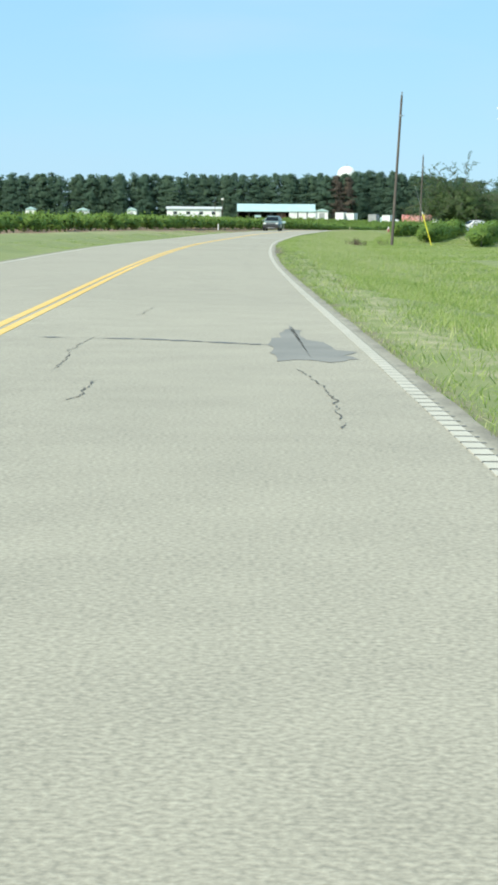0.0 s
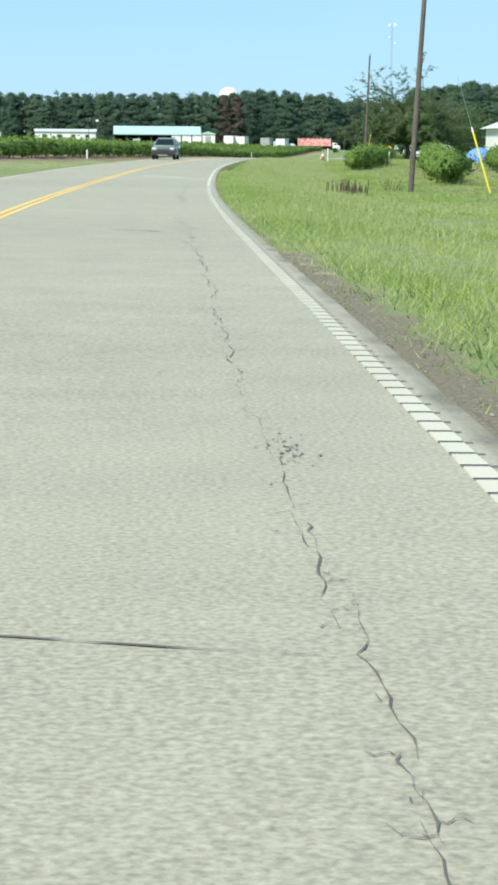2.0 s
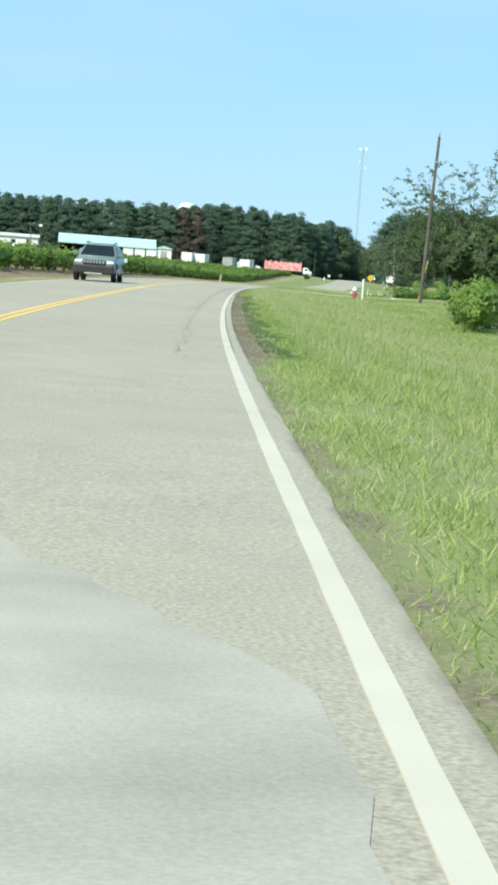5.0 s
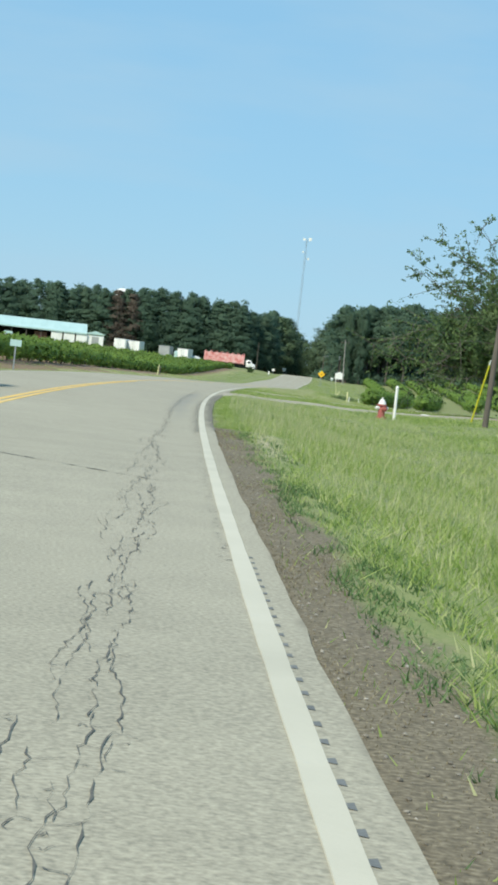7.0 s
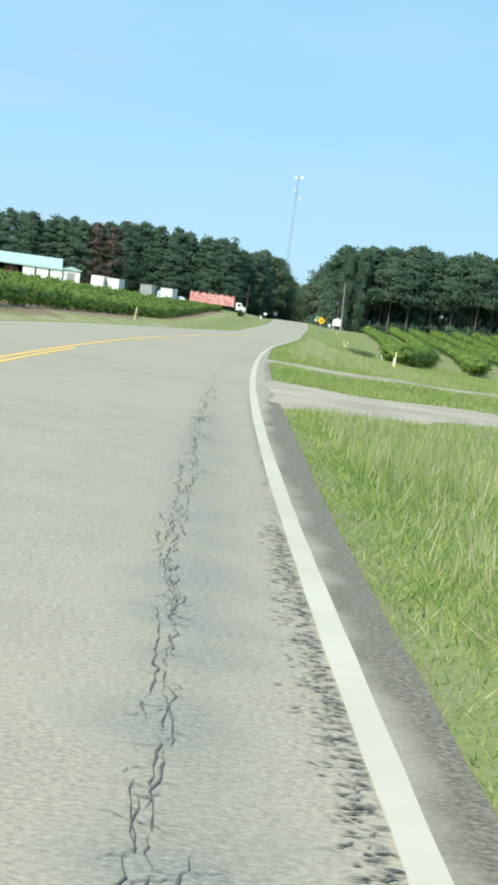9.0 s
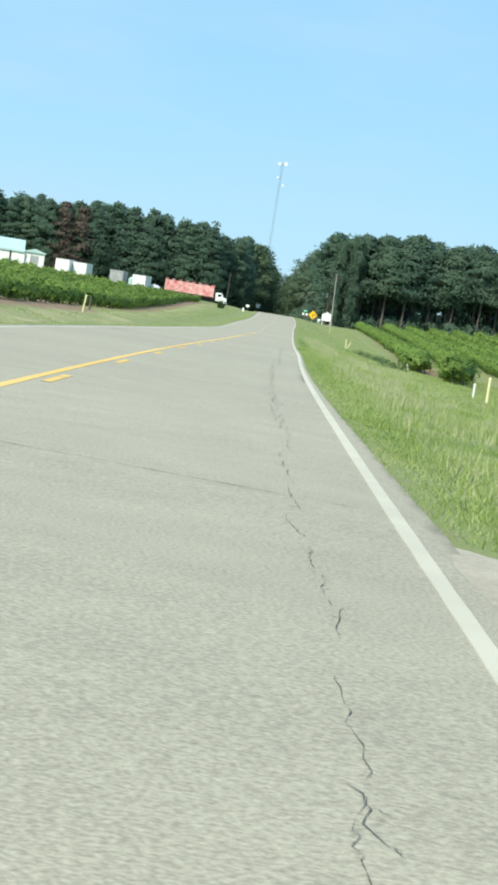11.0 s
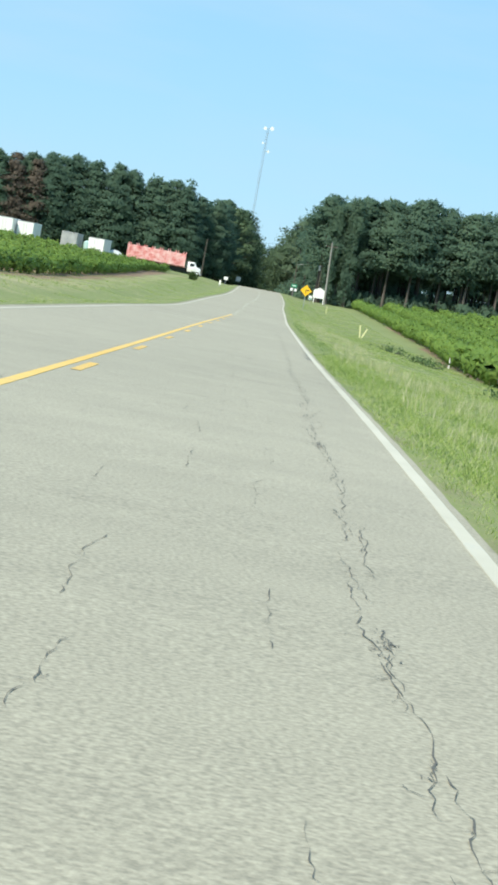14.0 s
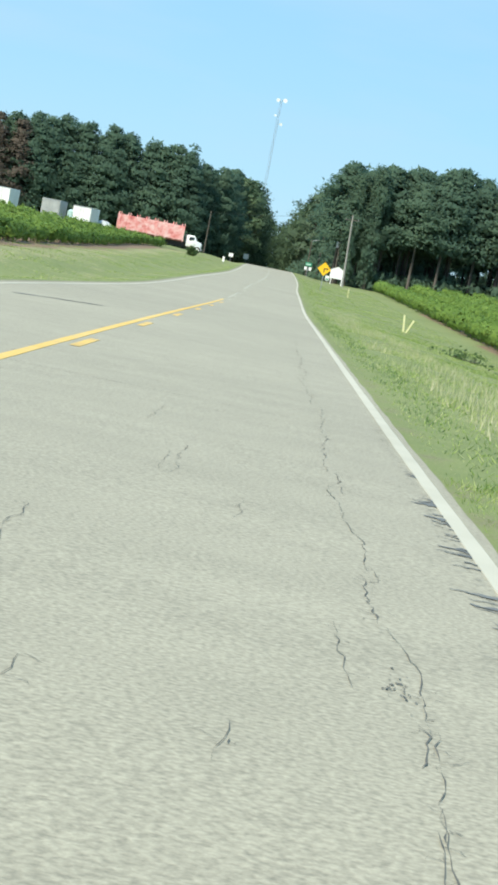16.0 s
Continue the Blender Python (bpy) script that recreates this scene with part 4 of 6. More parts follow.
def stand(places, stock, label, group, low=0.88, high=1.08, name="pine_tree", category="pine tree"):
    for x, y in places:
        m = stock[int(rng.integers(len(stock)))]
        tree_of(name, m, float(x), float(y), float(rng.uniform(low, high)), float(rng.uniform(0, 360)), label, category, group)


def belt(p0, p1, step, depth_rows, gap, jitter=1.2):
    """Staggered rows of places along a line, going back to its left."""
    p0, p1 = np.array(p0, float), np.array(p1, float)
    d = (p1 - p0) / np.linalg.norm(p1 - p0)
    nrm = np.array([-d[1], d[0]])
    out = []
    for k in range(depth_rows):
        n = int(np.linalg.norm(p1 - p0) / step)
        for i in range(n):
            out.append(p0 + d * step * (i + 0.5 * (k % 2)) + nrm * gap * k + rng.normal(0, jitter, 2))
    return out


LEFT_LABEL = "tall dark green pine at the woods edge behind the sheds"
RIGHT_LABEL = "tall dark pine with a bare lower trunk beside the field"
stand(belt((-148, 738), (-20, 734), 2.7, 1, 6.0, 1.3), PINES_FAR, LEFT_LABEL, "pines of the left woods", 0.81, 0.91)
stand(belt((-18, 734), (44, 732), 2.6, 1, 6.0, 1.3), PINES_LOW, LEFT_LABEL, "pines of the left woods", 0.83, 0.93)
stand(belt((39, 733), (69, 731), 2.5, 1, 6.0, 1.1), PINES_LOW, LEFT_LABEL, "pines of the left woods", 0.94, 1.03)
stand([(67.5, 735), (70, 736), (72, 741), (74.5, 742), (76.5, 748), (78, 754)], PINES_LOW, LEFT_LABEL, "pines of the left woods", 0.82, 0.92)
stand([beside(y, -9.5 + rng.uniform(-1.5, 1.0)) for y in range(775, 960, 5)], PINES_FAR, "dark green pine standing close beside the road", "pines along the road", 0.9, 1.08)
stand(belt((90, 692), (112, 692), 3.2, 2, 4.5, 0.9), PINES, RIGHT_LABEL, "pines of the right woods", 1.08, 1.2)
stand(belt((112, 692), (162, 692), 3.4, 2, 4.5, 0.9), PINES, RIGHT_LABEL, "pines of the right woods", 1.04, 1.14)
stand([(x + rng.uniform(-1.5, 1.5), 689.5 + rng.uniform(-1, 1)) for x in (101, 107, 116, 124, 131, 136, 144, 152)], PINES_PALE, "tall dark pine with a pale bare trunk at the field edge", "pines of the right woods", 0.95, 1.08)
stand([beside(y, 13.0 + rng.uniform(-1, 2)) for y in range(702, 790, 6)], PINES_LOW[:2] + PINES, "dark green pine standing close beside the road", "pines along the road", 0.95, 1.1)
stand([beside(y, 10.0 + rng.uniform(-1, 1.5)) for y in range(790, 960, 5)], PINES_FAR, "dark green pine standing close beside the road", "pines along the road", 1.0, 1.2)
stand([beside(y, -7.6 + rng.uniform(-1, 0.6)) for y in range(775, 960, 8)], LEAFY, "leafy green roadside tree with a low crown", "leafy roadside trees", 1.05, 1.4, "leafy_tree", "tree")
stand([beside(y, 7.8 + rng.uniform(-0.6, 1.0)) for y in range(790, 960, 9)], LEAFY, "leafy green roadside tree with a low crown", "leafy roadside trees", 1.15, 1.45, "leafy_tree", "tree")
stand([(x + rng.normal(0, 1.5), 1003 + rng.normal(0, 6)) for x in range(90, 172, 4)], LEAFY, "leafy green tree closing the view at the end of the road", "trees at the end of the road", 1.35, 1.65, "leafy_tree", "tree")
tree_of("pine_tree", DEAD_PINE, 31.5, 729.0, 0.9, 20, "dead pine with reddish-brown needles among green pines", "pine tree", "pines of the left woods")
tree_of("pine_tree", DEAD_PINE, 36.0, 729.5, 0.87, 140, "dead pine with reddish-brown needles among green pines", "pine tree", "pines of the left woods")

# the depth of the woods behind the front trees
def woods(name, places, label, h=17.0, low=0.1):
    cs, rs, ax = [], [], []
    bm = bmesh.new()
    for x, y in places:
        z0, hh = gz(x, y), h * rng.uniform(0.86, 1.05)
        rod(bm, (x, y, z0 - 0.3), (x, y, z0 + hh * 0.9), 0.22, 0.08, 4)
        for _ in range(26):
            t = rng.uniform(low, 1)
            w = 3.4 * (1 - t**2.4) + 0.4
            cs.append((x + rng.normal(0, w * 0.6), y + rng.normal(0, w * 0.6), z0 + t * hh - 0.6))
            rs.append(rng.uniform(1.0, 1.8))
            ax.append((x, y))
    base = tagged(part(name, needle_clumps(name, cs, rs, 26, 0.46, M_NEEDLE, 0.5, rng, np.repeat(np.array(ax), 26, 0))), label, "woods", kind="stuff")
    part("trunks", bm, M_BARKSHADE, base)
    return base


woods("woods", belt((-155, 739), (44, 734), 2.7, 3, 4.0, 1.6), "dense dark pine woods behind the sheds and fields", 16.2, 0.02)
woods("woods", belt((38, 735), (67, 733), 2.6, 3, 4.0, 1.6), "dense dark pine woods beside the bend", 18.4, 0.02)
woods("woods", [beside(y, u + rng.normal(0, 1.5)) for y in range(752, 960, 6) for u in (-15, -20)], "dense dark pine woods beside the road", 17.0)
woods("woods", belt((94, 699), (172, 699), 2.9, 3, 4.0, 1.5), "dense dark pine woods behind the vine rows", 20.2, 0.3)
woods("undergrowth", belt((96, 692), (172, 692), 2.8, 2, 3.0, 1.0), "dark undergrowth beneath the tall pines", 3.4, 0.0)
woods("undergrowth", belt((92, 716), (190, 716), 3.6, 3, 5.0, 1.5), "dark undergrowth beneath the tall pines", 9.5, 0.0)
woods("undergrowth", belt((92, 733), (210, 733), 2.6, 2, 4.0, 1.2), "low dark thicket deep under the pines", 4.5, 0.0)
woods("woods", [beside(y, u + rng.normal(0, 1.5)) for y in range(708, 960, 6) for u in (17, 22)], "dense dark pine woods beside the road", 19.0)
woods("woods", [(x, y) for x in range(70, 190, 5) for y in (1018, 1026)], "distant woods closing the view along the road", 20.5)


# ---- rows of vines ----
def vine_row(xs, ys_, height, width, per, leaf, label, group, gaps=0.0, tiers=3):
    """One trellised row of bushy vines, mounded plant by plant: leafy clumps on short stems, upper ones arching over."""
    cs, rs = [], []
    n = len(xs)
    keep = rng.uniform(0, 1, n) > gaps
    hs = height * rng.uniform(0.86, 1.1, n)
    dome = 0.74 + 0.34 * np.abs(np.sin(np.pi * ys_ / 3.3 + rng.uniform(0, 3)))
    hs = hs * dome
    zs = ground_z(xs, ys_)
    stems = bmesh.new() if tiers > 2 else None
    for i in range(n):
        if not keep[i]:
            continue
        for k in range(tiers):
            q = 0.72 - 0.45 * k / tiers + rng.uniform(-0.08, 0.08)
            cs.append((xs[i] + rng.normal(0, 0.17 * width), ys_[i] + rng.normal(0, 0.5), zs[i] + hs[i] * q))
            rs.append(width * dome[i] * rng.uniform(0.32, 0.48))
        if stems is not None and i % 2 == 0:
            rod(stems, (xs[i], ys_[i], zs[i] - 0.1), (xs[i] + rng.normal(0, 0.1), ys_[i], zs[i] + hs[i] * 0.5), 0.04, 0.03, 4)
    v, f = foliage(cs, rs, per, leaf, 0.8, rng, 0.64)
    order = np.argsort(ys_)
    lean = (v[:, 0] - np.interp(v[:, 1], ys_[order], xs[order])) / width
    rise = (v[:, 2] - np.interp(v[:, 1], ys_[order], zs[order])) / height - 0.42
    nrm = np.stack([lean * 1.5, np.full(len(v), -0.25), rise * 2.2], -1) + rng.normal(0, 0.24, v.shape)
    nrm /= np.linalg.norm(nrm, axis=1, keepdims=True)
    back = np.einsum("ij,ij->i", np.cross(v[f[:, 1]] - v[f[:, 0]], v[f[:, 2]] - v[f[:, 0]]), nrm[f[:, 0]]) < 0
    f[back] = f[back][:, ::-1]
    me = mesh_of("vine_row", v, f, M_CROP, True)
    me.normals_split_custom_set_from_vertices(nrm.tolist())
    row = tagged(part("vine_row", me), label, "vine row", group, "stuff")
    if stems is not None:
        part("stems", stems, M_BARK, row)
    return row


crop_edge = lambda y: np.interp(y, [60, 100, 181, 319, 399, 496, 600, 630, 650], [-24, -17, -6, 11, 21.5, 34.5, 48.4, 53.0, 58.0])
for k in range(14):
    y = np.arange(100 + 18 * min(k, 8), 647 - 4.0 * k, 1.2 if k < 3 else 1.7)
    per, leaf, tiers = (34, 0.15, 4) if k == 0 else (26, 0.17, 3) if k < 3 else (9, 0.22, 2)
    vine_row(crop_edge(y) - 0.9 - 2.9 * k + 0.15 * np.sin(y * 0.7), y, 1.3, 1.3, per, leaf,
             "row of bushy green vines in reddish soil along the verge" if k == 0 else "row of bushy green vines in the field", "vine rows beside the opposite lane", 0.02, tiers)
NEAR_ROWS = [([408, 440, 484, 555, 606, 690], [13.8, 15.1, 16.7, 17.6, 17.7, 18.0]),
             ([367, 400, 450, 497, 558, 690], [13.2, 16.3, 19.7, 21.2, 22.5, 24.0]),
             ([348, 400, 465, 550, 690], [17.5, 21.0, 24.6, 26.4, 28.7]),
             ([345, 400, 465, 540, 690], [22.2, 25.8, 29.2, 31.2, 33.6])]
for k in range(7):
    at, off = NEAR_ROWS[min(k, 3)]
    y = np.arange(at[0], 690, 1.2 if k < 3 else 1.7)
    px, py = beside(y, np.interp(y, at, off) + 4.9 * max(0, k - 3))
    per, leaf, tiers = (52, 0.12, 5) if k < 2 else (38, 0.13, 4) if k < 3 else (18, 0.18, 3)
    vine_row(px, py, 1.8 if k < 2 else 1.65, 1.85 if k < 2 else 1.6, per, leaf, "row of bushy green vines on reddish soil below the road" if k == 0 else "row of bushy green vines ending in a rounded bush" if k == 1 else "row of bushy green vines in the field",
             "vine rows beside the near lane", 0.04 if k < 2 else 0.02, tiers)
for (xa, ya), (xb, yb) in (((14.9, 180), (20.3, 206)), ((14.2, 133.5), (23.6, 203)), ((15.7, 109.5), (25.6, 186))):
    n = int((yb - ya) / 1.1)
    t = np.linspace(0, 1, n) ** 1.0
    vine_row(xa + (xb - xa) * t, ya + (yb - ya) * t, 1.5, 1.6, 90, 0.11, "row of bushy bright green vines beside the grass", "vine rows near the house", 0.03, 4)


# ---- grass ----
def grass(name, y0, y1, u0, u1, density, tall, width, label, mat=M_BLADE):
    n = int((y1 - y0) * (u1 - u0) * density)
    y, u = rng.uniform(y0, y1, n), u0 + (u1 - u0) * rng.uniform(0, 1, n)
    clump = 0.5 + 0.5 * np.sin(u * 1.7 + np.sin(y * 0.6) * 1.5) * np.sin(y * 0.9 + np.sin(u * 1.1))
    px, py = beside(y, u)
    h = tall * rng.uniform(0.35, 1.0, n) * (0.65 + 0.45 * clump)
    ok_edge = (u < 0) | (u > edge_at(y) - (0.06 if mat is M_STRAW else 0.015))
    if mat is M_BLADE and 0 < u0 < 4.5:
        h = h * (0.5 + 0.5 * smooth(u0, u0 + 0.6, u))
    ok = ok_edge & (rng.uniform(0, 1, n) < 0.6 + 0.4 * clump)
    k = [4, 4.6, 6, 7.6, 9.6, 12.2, 16, 24, 60]
    inside = (y > np.interp(u, k, [228.8, 229.9, 231.2, 234.6, 239.6, 242.5, 250, 262, 278])) & (y < np.interp(u, k, [241, 239.9, 239.6, 240.6, 243.4, 246.2, 254, 266, 283]))
    inside |= (u < 16) & (y > np.interp(u, [4, 5.2, 6.6, 8.8, 10.6, 16], [254.5, 253.6, 253.2, 256.6, 259, 265])) & (y < np.interp(u, [4, 5.2, 6.6, 8.8, 10.6, 16], [259.5, 257.6, 256.4, 260.4, 262.2, 268]))
    ok &= ~((u > 0) & inside)
    wave = 0.12 * np.sin(y * 0.9) + 0.08 * np.sin(y * 2.3)
    bare = (u > 0) & (((y > 140) & (y < 194) & (u < 4.52 + wave + 0.4 * smooth(181, 185, y))) | ((y > -40) & (y < 52) & (np.abs(u - 4.6) < 0.45 + wave)) | ((y > 44) & (y < 64) & (u < 4.35 + wave)))
    if mat is M_BLADE:
        ok &= ~(bare & (rng.uniform(0, 1, n) < np.where(y < 80, 0.82, 0.93)))
    if mat is M_SEED and y0 > 255:
        ok &= np.sin(y * 0.35 + 2 * np.sin(u * 1.3)) * np.sin(u * 2.3 + np.sin(y * 0.27) * 2) > 0.0
    if mat is M_WEED:
        ok &= np.sin(y * 2.1 + 3 * np.sin(u * 4)) * np.sin(u * 9 + np.sin(y * 1.3) * 2) > -0.15
    px, py, h = px[ok], py[ok], h[ok]
    n = len(px)
    z = ground_z(px, py) - 0.02
    a = rng.uniform(0, 2 * math.pi, n)
    w = width * rng.uniform(0.6, 1.3, n)
    lean = rng.normal(0, 0.25 if mat is M_SEED else 0.75, (n, 2)) * h[:, None]
    v = np.empty((n, 3, 3), np.float32)
    v[:, 0] = np.stack([px - np.cos(a) * w, py - np.sin(a) * w, z], -1)
    v[:, 1] = np.stack([px + np.cos(a) * w, py + np.sin(a) * w, z], -1)
    v[:, 2] = np.stack([px + lean[:, 0], py + lean[:, 1], z + h], -1)
    return tagged(part(name, mesh_of(name, v.reshape(-1, 3), np.arange(3 * n).reshape(n, 3), mat)), label, "grass", kind="stuff")


grass("grass", -6, 372, 3.88, 6.8, 430, 0.17, 0.0065, "rough green roadside grass going to seed")
grass("grass", 191, 231, 3.9, 6.0, 650, 0.13, 0.006, "thick green grass beside the dark shoulder")
grass("grass", -30, -6, 3.88, 6.8, 320, 0.17, 0.0075, "rough green roadside grass going to seed")
grass("grass", -24, 0, 6.8, 10, 120, 0.18, 0.0105, "rough green grass on the verge")
grass("grass", 70, 372, 3.84, 4.7, 450, 0.08, 0.007, "short thick grass creeping over the pavement edge")
grass("grass", 0, 380, 6.8, 12, 125, 0.18, 0.0105, "rough green grass on the verge")
grass("grass", 60, 400, 12, 18, 60, 0.16, 0.014, "rough green grass on the verge")
grass("grass", 372, 470, 3.95, 14, 75, 0.11, 0.011, "rough green grass on the verge")
grass("grass", 470, 640, 3.95, 14, 30, 0.1, 0.018, "rough green grass on the verge")
grass("grass", 60, 260, 18, 34, 14, 0.14, 0.026, "rough green grass round the vine rows")
grass("grass", 60, 640, -8.5, -4.3, 30, 0.08, 0.018, "short green grass between road and vines")
grass("grass", 380, 640, -14, -8.5, 16, 0.08, 0.024, "short green grass between road and vines")
for a, b, u0, u1, n in ((20, 140, 4.9, 9, 22), (140, 186, 4.9, 10, 44), (186, 229, 4.5, 10, 44), (193, 229, 4.3, 6.4, 60), (262, 372, 4.5, 10, 26), (270, 372, 4.9, 7.2, 60), (372, 470, 4.9, 7.0, 40)):
    grass("seed_stalks", a, b, u0, u1, n, 0.34, 0.005 if b < 300 else 0.009, "pale yellow seed stalks standing above the verge grass", M_SEED)
for a, b, n in ((12, 76, 120), (140, 182, 850), (182, 194, 250), (196, 228, 120), (262, 372, 160), (372, 460, 110)):
    grass("verge_weeds", a, b, 4.15, 4.8, n, 0.085, 0.01, "low dark green weeds at the foot of the tall verge grass", M_WEED)
for a, b, n in ((8, 66, 240), (140, 194, 3000)):
    grass("dry_grass", a, b, 3.76, 4.45 if a > 100 else 4.9, n, 0.04, 0.005, "low dry brown grass and litter on the bare verge", M_STRAW)

# loose stones along the bare verge
n = 2600
y = np.where(rng.uniform(0, 1, n) < 0.5, rng.uniform(10, 76, n), rng.uniform(138, 192, n))
u = 3.86 + np.abs(rng.normal(0, 0.22, n)) + np.where((y < 190) & (rng.uniform(0, 1, n) < 0.25), rng.uniform(0, 1.5, n), 0)
px, py = beside(y, u)
size = rng.uniform(0.004, 0.013, n)
v, f = foliage(np.stack([px, py, ground_z(px, py) + size * 0.3], -1), size, 0, 0.1, 0.7, rng, 1.0)
bm = mesh_of("verge_stones", v, f, M_STONE)
tagged(part("verge_stones", bm, M_STONE), "small pale stones scattered on the bare sandy verge", "stones", kind="stuff")

# ---- the airy tree, hedge and shrubs beyond the drive ----
def airy_tree(x, y):
    t = thing("shade_tree", x, y, gz(x, y), 0, "broad spreading shade tree with feathery open upper branches beside the driveway", "tree")
    r = np.random.default_rng(5)
    bars = [((0, 0, -0.3), (0.1, 0.1, 1.7), 0.26, 0.2)]
    cs, rs, low, lr = [], [], [], []
    for i in range(84):
        a, e = r.uniform(0, 2 * math.pi), r.uniform(0.5, 1.45)
        ln = r.uniform(5.0, 7.9)
        p = np.array([0.1, 0.1, 1.4 + r.uniform(0, 0.9)])
        d = np.array([math.cos(a) * math.cos(e), math.sin(a) * math.cos(e), math.sin(e)])
        w, steps = 0.1, 7
        for k in range(steps):
            q = p + d * ln / steps + r.normal(0, 0.1, 3)
            bars.append((tuple(p), tuple(q), w, w * 0.7))
            w *= 0.7
            d = d + np.array([0, 0, -0.16]) + r.normal(0, 0.12, 3) + 0.05 * np.array([math.cos(a), math.sin(a), 0])
            d /= np.linalg.norm(d)
            p = q
            if k >= 2:
                for _ in range(4):
                    side = r.normal(0, 0.5, 3) + d * 0.45
                    tip = p + side + np.array([0, 0, -0.12])
                    bars.append((tuple(p), tuple(tip), 0.016, 0.006))
                    for g in (0.4, 0.75, 1.05):
                        cs.append(p + side * g + np.array([0, 0, -0.2 * g * g]))
                        rs.append(r.uniform(0.14, 0.3))
    for _ in range(330):
        a, w, h = r.uniform(0, 2 * math.pi), 4.5 * math.sqrt(r.uniform(0, 1)), r.uniform(-1, 1)
        w *= math.sqrt(max(0.05, 1 - h * h))
        low.append(np.array([math.cos(a) * w, math.sin(a) * w, 3.6 + 1.75 * h]))
        lr.append(r.uniform(0.4, 0.75))
    bm = bmesh.new()
    for b in bars:
        rod(bm, *b, 5)
    part("trunk", bm, M_BARK, t)
    v, f = leaf_cloud(cs, rs, 9, 0.075, 0.6, r)
    part("crown", mesh_of("crown", v, f, M_BROAD), None, t)
    part("lower_crown", needle_clumps("lower_crown", low, lr, 80, 0.13, M_BROAD, 0.7, r), None, t, "dense drooping lower foliage")
    return t


def shrub(x, y, w, h, mat, label, name="shrub", leaf=0.12, clumps=26, per=36):
    t = thing(name, x, y, gz(x, y), 0, label, "shrub")
    r = np.random.default_rng(int(abs(x * 31 + y * 7)))
    cs, rs, bars = [], [], []
    for _ in range(clumps):
        a, q, k = r.uniform(0, 2 * math.pi), math.sqrt(r.uniform(0, 1)), r.uniform(0.12, 0.92)
        rad = w / 2 * math.sin(math.pi * (0.15 + 0.75 * k)) * q
        c = np.array([math.cos(a) * rad, math.sin(a) * rad, k * h])
        cs.append(c)
        rs.append(w * r.uniform(0.13, 0.22))
        bars.append(((0, 0, -0.1), tuple(c * 0.9), 0.03, 0.01))
    part("stems", rods(*bars), M_BARK, t)
    v, f = leaf_cloud(cs, rs, per, leaf, 0.9, r)
    part("leaves", mesh_of("leaves", v, f, mat), None, t)
    return t


airy_tree(28.3, 252.5)
shrub(31.5, 256.0, 7.5, 5.0, M_BROAD, "dense dark green shrub under the shade tree", leaf=0.14, clumps=120, per=40)
shrub(35.5, 262.0, 8.0, 5.6, M_BROAD, "dense dark green shrub under the shade tree", leaf=0.14, clumps=120, per=40)
shrub(58.7, 629.0, 1.7, 1.1, M_BROAD, "small dark shrub on the far grass bank", leaf=0.16)
shrub(*beside(372.0, 9.9), 2.2, 0.22, M_BROAD, "low patch of rough weeds on the grass slope", "weed_patch", 0.07, 20, 30)
for y_, u_ in ((418.0, 11.0), (430.0, 11.4), (442.0, 10.4)):
    shrub(*beside(y_, u_), 2.4, 0.22, M_BROAD, "low rough weeds beside the vine row", "weed_patch", 0.07, 16, 26)

# dead reeds in the ditch
t = thing("reeds", 7.9, 114.8, gz(7.9, 114.8), 0, "clump of dead brown reeds standing in the roadside grass", "reeds", kind="stuff")
part("stalks", rods(*[((a, b, -0.1), (a + rng.normal(0, 0.06), b + rng.normal(0, 0.06), rng.uniform(0.25, 0.55)), 0.024, 0.014, 5)
                      for a, b in zip(rng.normal(-0.2, 0.36, 46), rng.normal(0, 0.9, 46))]), M_REED, t)
t = thing("reeds", 9.7, 119.0, gz(9.7, 119.0), 0, "small tuft of dead brown stalks in the grass", "reeds", kind="stuff")
part("stalks", rods(*[((a, b, -0.1), (a + rng.normal(0, 0.15), b, rng.uniform(0.2, 0.55)), 0.014, 0.006, 4) for a, b in zip(rng.normal(0, 0.25, 12), rng.normal(0, 0.3, 12))]), M_REED, t)


# ---- poles, guys, posts ----
def utility_pole(x, y, h, lean, label, fittings=True, arm=False, wood=M_POLE):
    t = thing("utility_pole", x, y, gz(x, y), 0, label, "utility pole", "utility poles", lean=lean)
    part("pole", rod(bmesh.new(), (0, 0, -0.6), (0, 0, h), 0.112, 0.075, 12) if h < 10 or y < 300 else rod(bmesh.new(), (0, 0, -0.6), (0, 0, h), 0.17, 0.12, 12), wood, t)
    if fittings:
        part("insulator", rods(((0, 0, h - 0.02), (0, 0, h + 0.22), 0.03, 0.05, 8)), M_STEEL, t, "grey porcelain insulator")
        part("clamp", rods(((0.0, 0, h - 1.5), (0.0, 0, h - 1.38), 0.13, 0.13, 10), ((0, -0.1, h - 1.44), (0.25, -0.1, h - 1.44), 0.025, 0.025, 6)), M_STEEL, t, "steel band clamp")
    if arm:
        part("crossarm", boxed(-1.1, 1.1, -0.06, 0.06, h - 0.75, h - 0.62, bevel=0.01), M_POLE, t)
        for q in (-0.95, 0, 0.95):
            part("insulator", rods(((q, 0, h - 0.62), (q, 0, h - 0.42), 0.03, 0.04, 8)), M_STEEL, t, "grey porcelain insulator")
    return t


